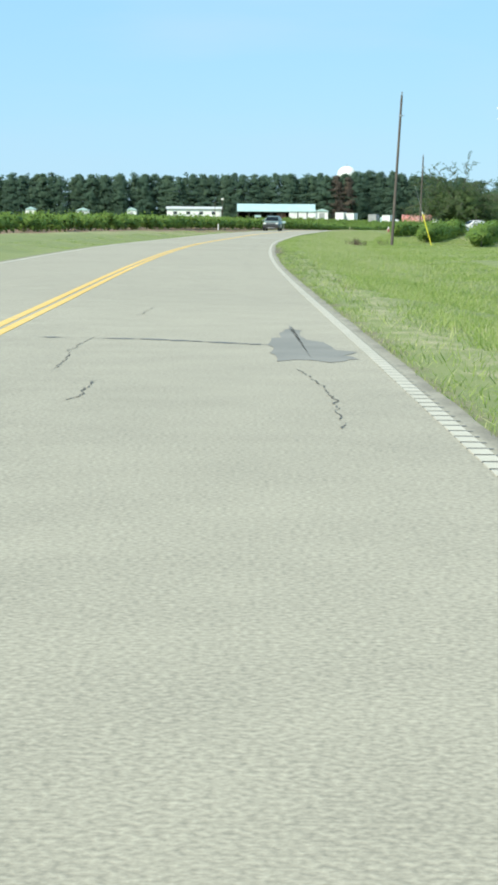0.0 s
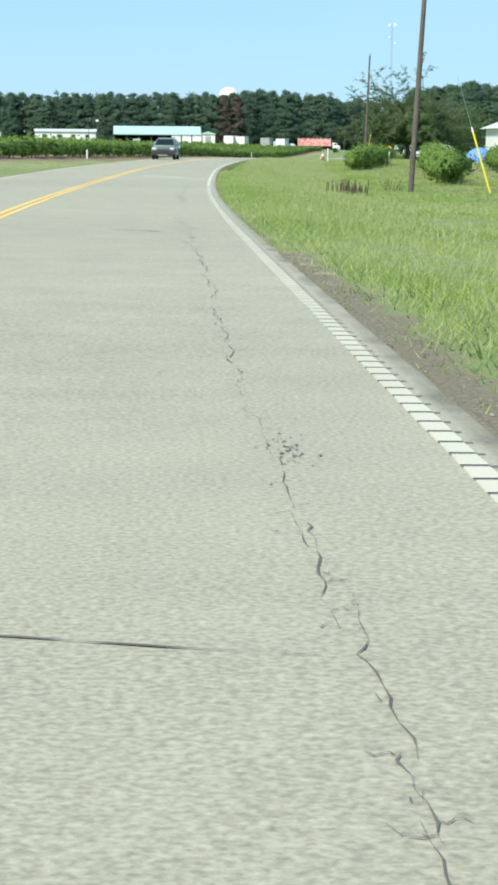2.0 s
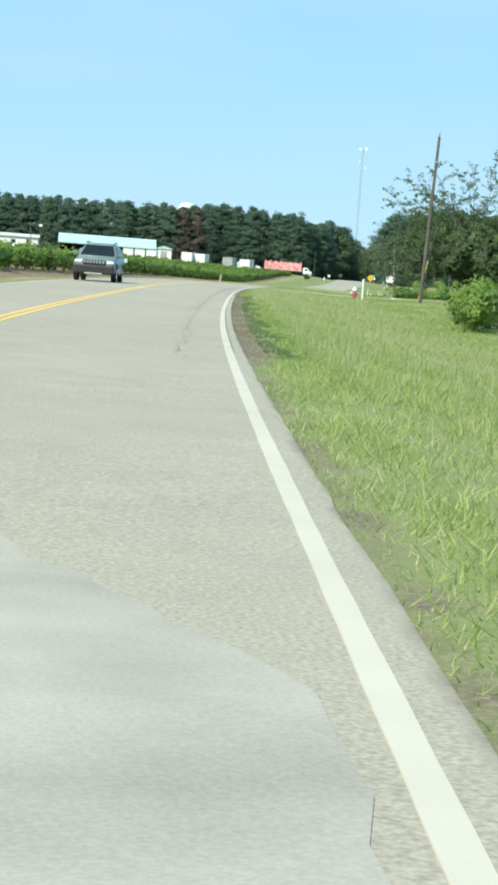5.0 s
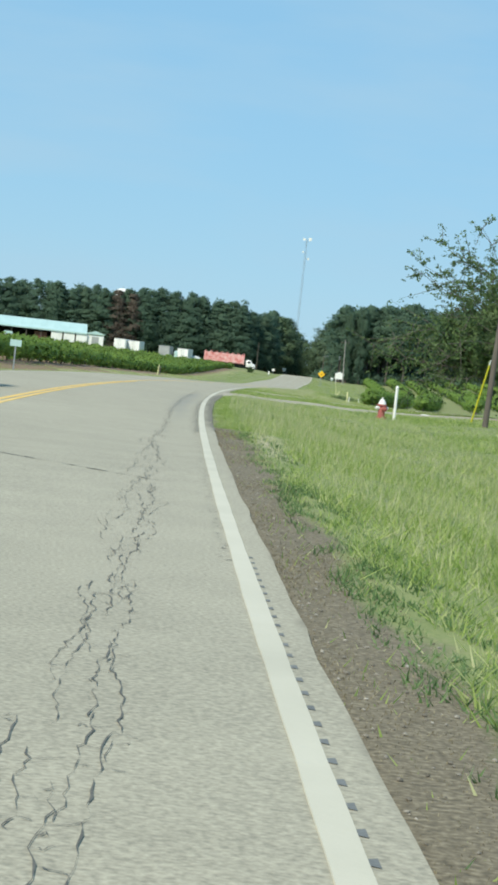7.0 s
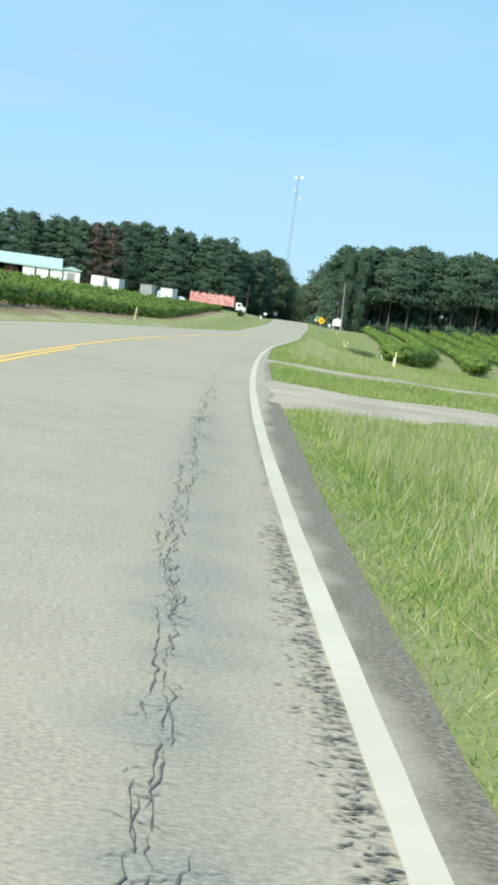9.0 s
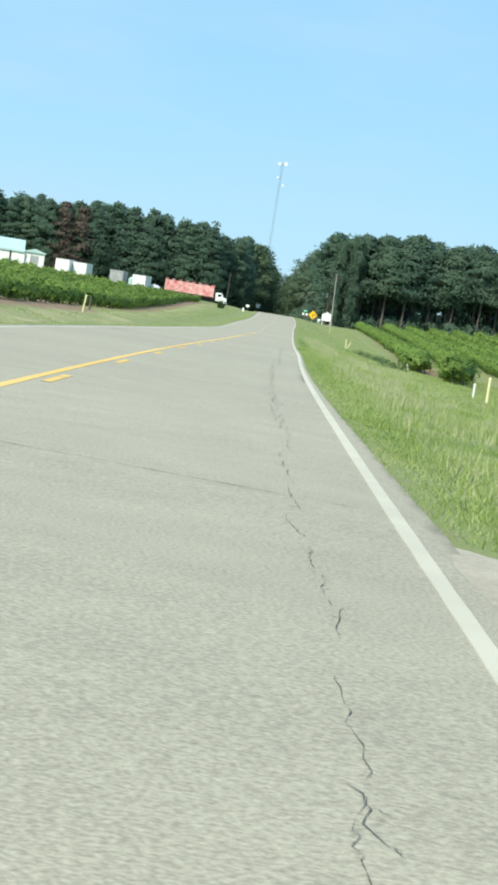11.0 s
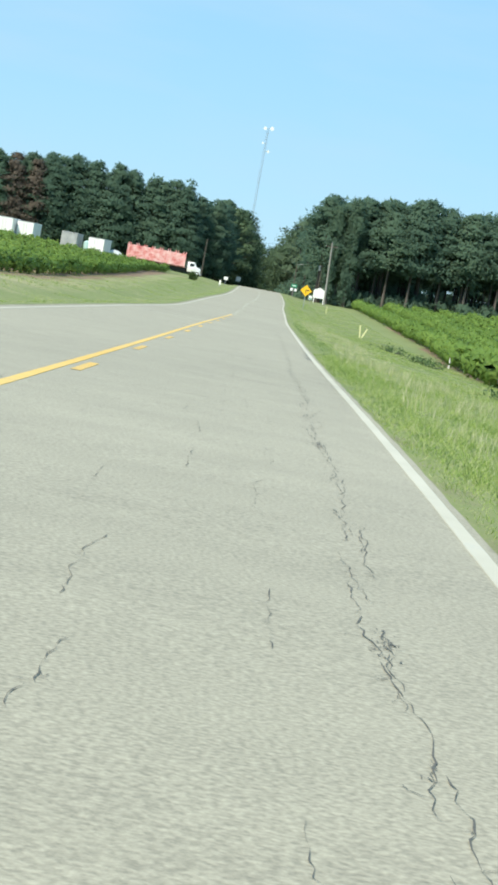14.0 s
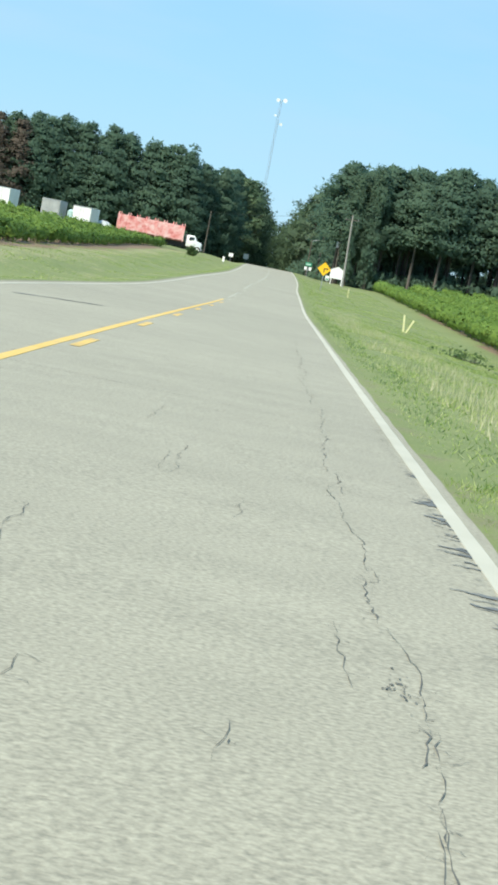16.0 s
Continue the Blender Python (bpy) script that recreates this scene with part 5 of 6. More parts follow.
utility_pole(10.35, 118.0, 10.6, (0, 3.0), "leaning weathered wooden utility pole in the grass")
utility_pole(21.4, 230.0, 9.5, (0, 2.0), "leaning weathered wooden utility pole beside the driveway")
utility_pole(86.6, 668.0, 10.9, (0, -2.4), "weathered wooden utility pole with a crossarm by the woods", arm=True, wood=M_GREYPOLE)
p = utility_pole(89.0, 690.0, 8.2, (0, 0), "weathered wooden utility pole with a grey transformer")
part("transformer", rods(((-0.32, 0, 5.9), (-0.32, 0, 6.8), 0.26, 0.26, 14), ((-0.32, 0, 6.8), (-0.32, 0, 6.95), 0.07, 0.05, 8)), M_STEEL, p, "grey can transformer")
p = utility_pole(86.0, 700.0, 6.2, (0, 0), "slim wooden light pole with a lamp arm", False)
part("lamp_arm", rods(((0, 0, 6.0), (0.9, 0, 6.25), 0.04, 0.04, 8)), M_STEEL, p)
part("lamp_head", boxed(0.75, 1.25, -0.12, 0.12, 6.17, 6.3, bevel=0.03), M_STEEL, p)
utility_pole(70.2, 716.0, 7.6, (0, 0), "weathered wooden utility pole at the edge of the woods", False)


def wire(p0, p1, sag, label):
    """A slack overhead wire between two points."""
    t = thing("overhead_wire", *p0, 0, label, "wire", "overhead wires")
    d = Vector(p1) - Vector(p0)
    pts = [d * (i / 12) - Vector((0, 0, 4 * sag * (i / 12) * (1 - i / 12))) for i in range(13)]
    part("cable", rods(*[(tuple(a), tuple(b), 0.02, 0.02, 5) for a, b in zip(pts[:-1], pts[1:])]), M_BLACK, t)


wire((86.8, 668.0, gz(86.9, 668.0) + 11.6), (70.2, 716.0, gz(70.2, 716.0) + 7.5), 0.7, "thin dark overhead wire crossing above the road")
wire((86.8, 668.0, gz(86.9, 668.0) + 11.3), (89.0, 690.0, gz(89.0, 690.0) + 8.1), 0.3, "thin dark overhead wire between two poles")


# trunks draped in creeper at the corner of the woods
def draped_tree(x, y, h, wide, seed):
    t = thing("draped_tree", x, y, gz(x, y), 0, "tall columnar tree hung with dark green creeper", "tree", "creeper-hung trees")
    r = np.random.default_rng(seed)
    part("trunk", rods(((0, 0, -0.3), (-0.2, 0, h * 0.5), 0.3, 0.22, 8), ((-0.2, 0, h * 0.5), (-0.5, 0, h * 0.97), 0.22, 0.1, 8)), M_BARK, t)
    k = r.uniform(0.05, 1, 230) ** 0.8
    w = wide * (0.35 + 0.65 * np.sin(np.pi * np.clip(0.12 + 0.72 * k, 0, 1)))
    c = np.stack([-0.5 * k + w * r.normal(0, 0.45, 230), w * r.normal(0, 0.45, 230), k * h - 0.4], -1)
    part("creeper", needle_clumps("creeper", c, r.uniform(0.35, 0.75, 230), 60, 0.2, M_NEEDLE, 1.7, r), None, t, "hanging strands of creeper")


draped_tree(90.5, 688.5, 18.2, 1.5, 8)
draped_tree(93.8, 688.0, 20.0, 2.0, 9)


def guy(x, y, dx_, dy_, length, label):
    t = thing("guy_guard", x, y, gz(x, y), 0, label, "guy guard", "guy guards")
    top = Vector((dx_, dy_, length))
    part("sleeve", rods(((0, 0, 0.05), tuple(top), 0.035, 0.035, 10)), M_YELLOWPL, t)
    part("cap", rods((tuple(top), tuple(top * 1.08), 0.035, 0.025, 8)), M_WHITE, t, "pale plastic cap")
    part("wire", rods((tuple(top), tuple(top * 1.9), 0.008, 0.008, 5)), M_STEEL, t)


guy(13.0, 116.0, -0.62, 0.4, 2.25, "leaning bright yellow guy-wire guard in the grass")
guy(22.3, 236.2, 0.18, -1.2, 2.3, "leaning bright yellow guy-wire guard beside the driveway")


def post(x, y, h, r_, mat, label, name="marker_post", lean=(0, 0), cap=None):
    t = thing(name, x, y, gz(x, y), 0, label, name.replace("_", " "), "posts along the road", lean=lean)
    part("post", rods(((0, 0, -0.2), (0, 0, h), r_, r_ * 0.92, 8)), mat, t)
    part("cap", rods(((0, 0, h), (0, 0, h + 0.06), r_ * 1.15, r_ * 0.7, 8)), cap or mat, t)
    return t


post(17.95, 229.2, 1.15, 0.055, M_WHITE, "white plastic marker post beside the hydrant")
post(19.9, 200.2, 1.0, 0.055, M_WHITE, "white plastic marker post in the grass near the vines")
post(30.2, 314.5, 0.85, 0.05, M_STAKE, "short yellow marker post on the grass slope")
post(31.6, 322.0, 0.5, 0.045, M_WHITE, "short white post on the grass slope")
post(44.9, 395.0, 0.5, 0.035, M_WHITE, "short white stake on the grass slope", "stake", (0, -20))
post(53.9, 440.5, 0.7, 0.05, M_WHITE, "short pale pipe with an angled top by the vine row", "pipe", (0, 0), M_HYDRANT)
post(*beside(582.0, 9.4), 1.0, 0.04, M_STAKE, "thin yellow marker post on the far verge")
for x, y, h in ((-4.5, 222.0, 0.7), (-3.3, 201.0, 0.62), (-12.5, 150.0, 0.6), (-12.0, 156.0, 0.55), (-21.0, 128.0, 0.6)):
    post(x, y, h, 0.07, M_WHITE, "short pale post in front of the vine row")
post(19.1, 366.0, 0.95, 0.05, M_STAKE, "thin yellow stake at the vine row", "stake", (0, 5))
post(20.1, 377.0, 0.8, 0.06, M_POLE, "weathered wooden stake at the vine row", "stake")
post(28.3, 465.6, 0.45, 0.04, M_STAKE, "short yellow stake on the grass bank", "stake", (0, -10))

# two leaning survey stakes
t = thing("survey_stakes", 54.3, 472.0, gz(54.3, 472.0), 0, "pair of pale survey stakes leaning apart in a V", "stake")
part("stake", boxed(-0.05, 0.05, -0.02, 0.02, -0.2, 1.0, bevel=0.005), M_STAKE, t).matrix_basis = pose(-0.05, 0, 0, 0, -6, 0)
part("stake", boxed(-0.045, 0.045, -0.02, 0.02, -0.2, 0.85, bevel=0.005), M_STAKE, t).matrix_basis = pose(0.1, 0, 0, 0, 24, 0)

# fire hydrant
t = thing("fire_hydrant", 17.5, 229.3, gz(17.5, 229.3), 20, "red fire hydrant with a white bonnet in the grass", "hydrant")
part("barrel", rods(((0, 0, -0.1), (0, 0, 0.08), 0.19, 0.19, 16), ((0, 0, 0.08), (0, 0, 0.5), 0.125, 0.12, 16), ((0, 0, 0.46), (0, 0, 0.52), 0.17, 0.17, 16)), M_HYDRANT, t)
part("bonnet", rods(((0, 0, 0.52), (0, 0, 0.62), 0.14, 0.11, 16), ((0, 0, 0.62), (0, 0, 0.69), 0.11, 0.05, 16), ((0, 0, 0.69), (0, 0, 0.76), 0.035, 0.03, 6)), M_WHITE, t, "white painted bonnet")
part("pumper_nozzle", rods(((0, -0.1, 0.36), (0, -0.25, 0.36), 0.085, 0.085, 12), ((0, -0.25, 0.36), (0, -0.3, 0.36), 0.05, 0.03, 6)), M_HYDRANT, t)
for s in (-1, 1):
    part("hose_nozzle", rods(((s * 0.1, 0, 0.38), (s * 0.23, 0, 0.38), 0.06, 0.06, 12), ((s * 0.23, 0, 0.38), (s * 0.27, 0, 0.38), 0.03, 0.02, 6)), M_WHITE, t, "white hose cap")
t = thing("meter_cover", 21.9, 243.2, gz(21.9, 243.2), 0, "low pale meter cover in the grass", "meter cover")
part("lid", rods(((0, 0, -0.05), (0, 0, 0.09), 0.22, 0.18, 12)), M_WHITE, t)


# ---- signs ----
def arrow_bars(t):
    part("curve_arrow", boxed(-0.05, 0.05, -0.024, -0.019, -0.35, 0.0), M_BLACK, t)
    part("arrow_arm", boxed(-0.05, 0.3, -0.024, -0.019, 0.0, 0.1), M_BLACK, t)
    part("arrow_head", prism([(0.28, -0.08), (0.46, 0.05), (0.28, 0.19)], -0.024, -0.019), M_BLACK, t)


t = thing("warning_sign", 67.1, 575.0, gz(67.1, 575.0), -9, "yellow diamond warning sign with a black arrow on a steel post", "road sign")
part("post", boxed(-0.04, 0.04, 0.0, 0.05, -0.2, 2.7, bevel=0.01), M_STEEL, t)
dia = part("sign_face", prism([(0, -0.74), (0.74, 0), (0, 0.74), (-0.74, 0)], -0.018, 0.0), M_SIGNYEL, t)
dia.location = (0, 0, 2.35)
arrow_bars(dia)

t = thing("community_sign", 86.4, 673.0, gz(86.4, 673.0), -9, "white board sign with a gabled top on two posts", "sign")
for s in (-0.85, 0.85):
    part("post", boxed(s - 0.07, s + 0.07, -0.07, 0.07, -0.3, 2.3, bevel=0.01), M_WHITE, t)
part("board", prism([(-1.1, 0.95), (1.1, 0.95), (1.1, 2.3), (0.0, 2.85), (-1.1, 2.3)], -0.06, 0.06), M_WHITE, t)



def small_sign(x, y, w, h, top, mat, label, turn=-9):
    t = thing("road_sign", x, y, gz(x, y), turn, label, "road sign", "small road signs")
    part("post", boxed(-0.03, 0.03, 0, 0.05, -0.2, top - 0.02, bevel=0.006), M_STEEL, t)
    part("sign_face", boxed(-w / 2, w / 2, -0.02, 0.0, top - h, top, bevel=0.004), mat, t)
    return t


small_sign(*beside(675.0, -6.2), 0.7, 0.55, 1.5, M_WHITE, "small white road sign on a steel post")
small_sign(*beside(752.0, -4.9), 1.0, 0.95, 2.4, M_WHITE, "white road sign facing the far lane")
small_sign(*beside(640.0, -6.4), 0.32, 0.7, 1.05, M_WHITE, "narrow white marker sign on the bank", -30)
small_sign(4.6, 240.5, 0.45, 0.26, 1.2, M_ROOF, "small pale sign on a post by the vine row", 0)
s = small_sign(*beside(674.0, 5.9), 0.95, 0.55, 2.3, M_GREEN, "green road sign over two white panels on a steel post")
for q in (-0.36, 0.36):
    part("lower_panel", boxed(q - 0.2, q + 0.2, -0.02, 0, 1.1, 1.6), M_WHITE, s, "white lower panel")
part("text_bar", boxed(-0.3, 0.3, -0.026, -0.02, 1.98, 2.1), M_WHITE, s, "unreadable white lettering")
s = small_sign(*beside(655.0, 8.6), 0.55, 0.7, 1.3, M_WHITE, "small white and green marker on the verge")
part("lower_panel", boxed(-0.2, 0.2, -0.026, -0.02, 0.68, 0.9), M_GREEN, s)

# ---- radio mast and water tower ----
mast_x, mast_y = 154.8, 1267.0
t = thing("radio_mast", mast_x, mast_y, -7.0, 0, "tall slender lattice radio mast with white dishes", "radio mast")
bars = []
legs = [(0.55 * math.cos(a), 0.55 * math.sin(a)) for a in (0.5, 2.6, 4.7)]
for i in range(3):
    part("leg", rods(((*legs[i], 0), (*legs[i], 80.6), 0.05, 0.05, 5)), M_STEEL, t)
for k in range(40):
    for i in range(3):
        j = (i + 1) % 3
        bars.append(((*legs[i], 2 * k), (*legs[j], 2 * k + 2), 0.018, 0.018, 4))
part("lattice", rods(*bars), M_STEEL, t)
for q, z, r_ in ((-1.5, 80.3, 0.8), (1.7, 80.6, 0.95), (1.7, 70.0, 0.65), (-1.4, 73.5, 0.5)):
    d = part("dish", rods(((q, -0.6, z), (q, -0.2, z), r_, r_ * 0.9, 18), ((q, -0.2, z), (q, 0.3, z), r_ * 0.9, 0.2, 18)), M_WHITE, t, "white drum dish antenna")
    part("bracket", rods(((0, 0, z), (q, 0.2, z), 0.06, 0.06, 5)), M_STEEL, d)

t = thing("water_tower", 70.4, 1500.0, -6.0, 0, "white domed water tower rising behind the woods", "water tower")
bm = bmesh.new()
bmesh.ops.create_uvsphere(bm, u_segments=32, v_segments=18, radius=7.0, matrix=Matrix.Translation((0, 0, 43.0)) @ Matrix.Diagonal((1, 1, 0.88, 1)))
part("tank", bm, M_WHITE, t)
part("stem", rods(((0, 0, 0), (0, 0, 38), 2.6, 1.7, 20), ((0, 0, -1), (0, 0, 5), 4.5, 2.6, 20)), M_WHITE, t)
part("beacon", rods(((0, 0, 49.1), (0, 0, 50.4), 0.15, 0.15, 8)), M_STEEL, t)


# ---- farm buildings ----
def roof_seams(parent, x0, x1, y0, z0, y1, z1, n, mat):
    for i in range(n):
        x = x0 + (x1 - x0) * (i + 0.5) / n
        part("seam", rods(((x, y0, z0), (x, y1, z1), 0.035, 0.035, 4)), mat, parent)


zb = gz(9, 690)
t = thing("equipment_shed", 9.0, 692.0, zb, 0, "long open-fronted equipment shed with a pale green metal roof", "shed")
W2 = 13.4
bm = bmesh.new()
for (ya, za), (yb, zb_) in (((-4.6, 2.6), (1.5, 5.0)), ((1.5, 5.0), (7.5, 2.6))):
    a = [bm.verts.new((s * (W2 + 0.2), yy_, zz)) for s, yy_, zz in ((-1, ya, za), (1, ya, za), (1, yb, zb_), (-1, yb, zb_))]
    b = [bm.verts.new((q.co.x, q.co.y, q.co.z + 0.12)) for q in a]
    bm.faces.new(a[::-1])
    bm.faces.new(b)
    for i in range(4):
        bm.faces.new((a[i], a[(i + 1) % 4], b[(i + 1) % 4], b[i]))
roof = part("roof", bm, M_ROOF, t, "pale green ribbed metal roof")
roof_seams(roof, -W2, W2, -4.6, 2.74, 1.5, 5.14, 22, M_ROOF)
part("back_wall", boxed(-W2, W2, 6.6, 6.8, -0.3, 2.9), M_DARK, t)
for s in (-1, 1):
    part("end_wall", prism([(-3.9, -0.3), (6.6, -0.3), (6.6, 2.9), (1.5, 4.85), (-3.9, 2.8)], -0.1, 0.1), M_DARK if s < 0 else M_WHITE, t).matrix_basis = pose(s * (W2 - 0.15), 0, 0, 0, 0, 90)
part("fascia", boxed(-W2 - 0.2, W2 + 0.2, -4.75, -4.6, 2.4, 2.74), M_ROOF, t)
for i in range(8):
    x = -W2 + 0.2 + i * (2 * W2 - 0.4) / 7
    part("post", boxed(x - 0.1, x + 0.1, -4.3, -4.1, -0.3, 2.6, bevel=0.01), M_POLE, t)
for k, x in enumerate((4.4, 7.6, 10.8)):
    d = part("sliding_door", boxed(x + 0.06, x + 2.9, -4.5, -4.42, -0.1, 2.38, bevel=0.02), M_WHITE, t, "white sliding door")
    for j in range(3):
        part("door_rib", boxed(x + 0.5 + 0.9 * j, x + 0.56 + 0.9 * j, -4.53, -4.5, 0.0, 2.3), M_WHITE, d)
part("bay_panel", boxed(0.2, 3.4, -3.6, -3.5, -0.2, 1.9), M_BROWN, t, "stacked brown boards in an open bay")

t = thing("store_shed", 24.8, 690.5, gz(24.8, 690.5), 0, "small white store shed with a pale green roof", "shed")
part("wall", boxed(-2.1, 2.1, -2.5, 2.5, -0.3, 2.7), M_WHITE, t)
part("roof", prism([(-2.4, 2.7), (2.4, 2.7), (2.4, 2.85), (0, 3.55), (-2.4, 2.85)], -2.8, 2.8), M_ROOF, t)
part("door", boxed(-0.9, 0.9, -2.56, -2.5, 0.0, 2.1, bevel=0.01), M_GREYBOX, t)


def storage_box(x, y, w, d, h, turn, mat, label):
    """A boxed van body standing on skids, with doors, frame and corner posts."""
    t = thing("storage_box", x, y, gz(x, y), turn, label, "storage box", "storage boxes by the field")
    part("body", boxed(-w / 2, w / 2, -d / 2, d / 2, 0.18, h, bevel=0.04), mat, t)
    for s in (-1, 1):
        q = part("door", boxed(min(0.02 * s, s * (w / 2 - 0.12)), max(0.02 * s, s * (w / 2 - 0.12)), -d / 2 - 0.04, -d / 2, 0.3, h - 0.14, bevel=0.01), mat, t)
        part("lock_bar", rods(((s * 0.25, -d / 2 - 0.07, 0.35), (s * 0.25, -d / 2 - 0.07, h - 0.2), 0.02, 0.02, 6)), M_STEEL, q)
        part("skid", boxed(s * (w / 2 - 0.35) - 0.1, s * (w / 2 - 0.35) + 0.1, -d / 2 + 0.1, d / 2 - 0.1, -0.2, 0.18), M_BLACK, t)
    part("top_rail", boxed(-w / 2 - 0.02, w / 2 + 0.02, -d / 2 - 0.03, -d / 2 + 0.05, h - 0.1, h + 0.02), M_STEEL, t)
    return t


storage_box(30.1, 657.0, 2.8, 5.5, 2.75, -14, M_WHITE, "white storage box body beside another behind the vines")
storage_box(33.7, 658.5, 2.8, 5.5, 2.75, -16, M_WHITE, "white storage box body, one of a close pair")
storage_box(40.9, 657.0, 2.7, 4.5, 2.75, -16, M_GREYBOX, "weathered grey storage box body behind the vines")
storage_box(45.6, 657.5, 2.7, 5.0, 2.8, -18, M_WHITE, "white storage box body standing alone")
t = thing("small_tank", 43.4, 656.0, gz(43.4, 656.0), 0, "small pale green plastic tank between storage boxes", "tank")
part("tank", rods(((0, 0, -0.1), (0, 0, 1.7), 0.55, 0.55, 18), ((0, 0, 1.7), (0, 0, 2.0), 0.55, 0.2, 18)), M_ROOF, t)
t = thing("tarp_heap", 48.6, 660.0, gz(48.6, 660.0), 10, "low heap under a pale grey tarpaulin", "heap")
bm = bmesh.new()
bmesh.ops.create_icosphere(bm, subdivisions=3, radius=1.0, matrix=Matrix.Diagonal((1.7, 1.4, 1.5, 1)))
for q in bm.verts:
    q.co *= 1 + 0.12 * noise.noise(q.co * 1.7)
part("tarpaulin", bm, M_ROOFGREY, t)

t = thing("packing_house", -19.5, 694.0, gz(-19.5, 694.0), 0, "long low white packing house behind the vine field", "building")
part("wall", boxed(-9.4, 9.4, -4, 4, -0.3, 3.1), M_WHITE, t)
part("roof", prism([(-4.5, 3.1), (4.5, 3.1), (4.5, 3.2), (0, 4.0), (-4.5, 3.2)], -9.7, 9.7), M_ROOFGREY, t).matrix_basis = pose(0, 0, 0, 0, 0, 90)
for x in (-6.5, -2.0, 2.5, 6.8):
    w = part("window", boxed(x - 0.7, x + 0.7, -4.04, -4.0, 1.2, 2.3), M_GREYBOX, t)
    part("pane", boxed(x - 0.6, x + 0.6, -4.06, -4.04, 1.3, 2.2), M_GLASS, w)
for x, w_, h_, mat, lab in ((-41, 3.2, 2.6, M_WHITE, "small white farm hut behind the vine field"), (-58, 4.5, 2.4, M_ROOFGREY, "low pale farm hut behind the vine field"), (-76, 3.4, 2.6, M_WHITE, "small white farm hut with a pale green roof")):
    t = thing("farm_hut", x, 690.0, gz(x, 690.0), 0, lab, "hut", "farm huts")
    part("wall", boxed(-w_ / 2, w_ / 2, -2, 2, -0.3, h_), mat, t)
    part("roof", prism([(-w_ / 2 - 0.3, h_), (w_ / 2 + 0.3, h_), (0, h_ + 0.9)], -2.3, 2.3), M_ROOF, t)
    part("door", boxed(-0.5, 0.5, -2.05, -2.0, 0, 2.0), M_GREYBOX, t)
t = thing("yard_light", -9.6, 688.0, gz(-9.6, 688.0), 0, "tall slim yard light pole with a pale lamp head", "light pole")
part("pole", rods(((0, 0, -0.4), (0, 0, 7.0), 0.12, 0.08, 10)), M_POLE, t)
part("lamp_head", boxed(-0.45, 0.45, -0.3, 0.1, 6.3, 6.9, bevel=0.08), M_LAMP, t)
utility_pole(-12.2, 688.0, 5.6, (0, 0), "short wooden service pole beside the packing house", False)


# ---- the white house ----
def house(x, y, turn):
    t = thing("house", x, y, gz(x, y) + 0.0, turn, "white single-storey house with a pale low roof and shuttered windows", "house")
    L, D, H = 13.5, 8.0, 2.9
    part("wall", boxed(0, L, 0, D, -0.5, H), M_SIDING, t)
    for k in range(13):
        part("siding_board", boxed(-0.012, L + 0.012, -0.02, 0.0, -0.1 + 0.22 * k, 0.1 + 0.22 * k), M_SIDING, t)
    bm = bmesh.new()
    v8 = [bm.verts.new(p) for p in ((-0.5, -0.6, H), (L + 0.5, -0.6, H), (L + 0.5, D + 0.6, H), (-0.5, D + 0.6, H), (2.2, D / 2, H + 1.35), (L - 2.2, D / 2, H + 1.35))]
    for f_ in ((0, 1, 5, 4), (1, 2, 5), (2, 3, 4, 5), (3, 0, 4), (3, 2, 1, 0)):
        bm.faces.new([v8[i] for i in f_])
    bmesh.ops.recalc_face_normals(bm, faces=bm.faces)
    roof_ = part("roof", bm, M_ROOFGREY, t, "pale grey hipped roof")
    part("gutter", boxed(-0.55, L + 0.55, -0.7, -0.6, H - 0.12, H + 0.02, bevel=0.02), M_WHITE, roof_)
    part("vent_pipe", rods(((5.2, 2.4, H + 0.6), (5.2, 2.4, H + 1.45), 0.09, 0.09, 8)), M_WHITE, roof_)
    for x_ in (1.7, 4.8, 8.6, 11.0):
        w = part("window", boxed(x_ - 0.5, x_ + 0.5, -0.06, 0.0, 0.9, 2.2), M_WHITE, t)
        part("pane", boxed(x_ - 0.42, x_ + 0.42, -0.075, -0.06, 0.98, 1.52), M_GLASS, w)
        part("pane", boxed(x_ - 0.42, x_ + 0.42, -0.075, -0.06, 1.58, 2.12), M_GLASS, w)
        for s in (-1, 1):
            part("shutter", boxed(x_ + s * 0.68 - 0.14, x_ + s * 0.68 + 0.14, -0.07, -0.02, 0.88, 2.22, bevel=0.01), M_GREYBOX, w, "dark grey louvred shutter")
    d = part("door", boxed(6.2, 7.1, -0.06, 0.0, 0.05, 2.1, bevel=0.01), M_GREYBOX, t)
    part("handle", rods(((7.0, -0.1, 1.0), (7.0, -0.06, 1.0), 0.03, 0.03, 8)), M_CHROME, d)
    part("step", boxed(6.0, 7.3, -1.1, -0.05, -0.5, 0.02, bevel=0.02), M_ROOFGREY, t)
    return t


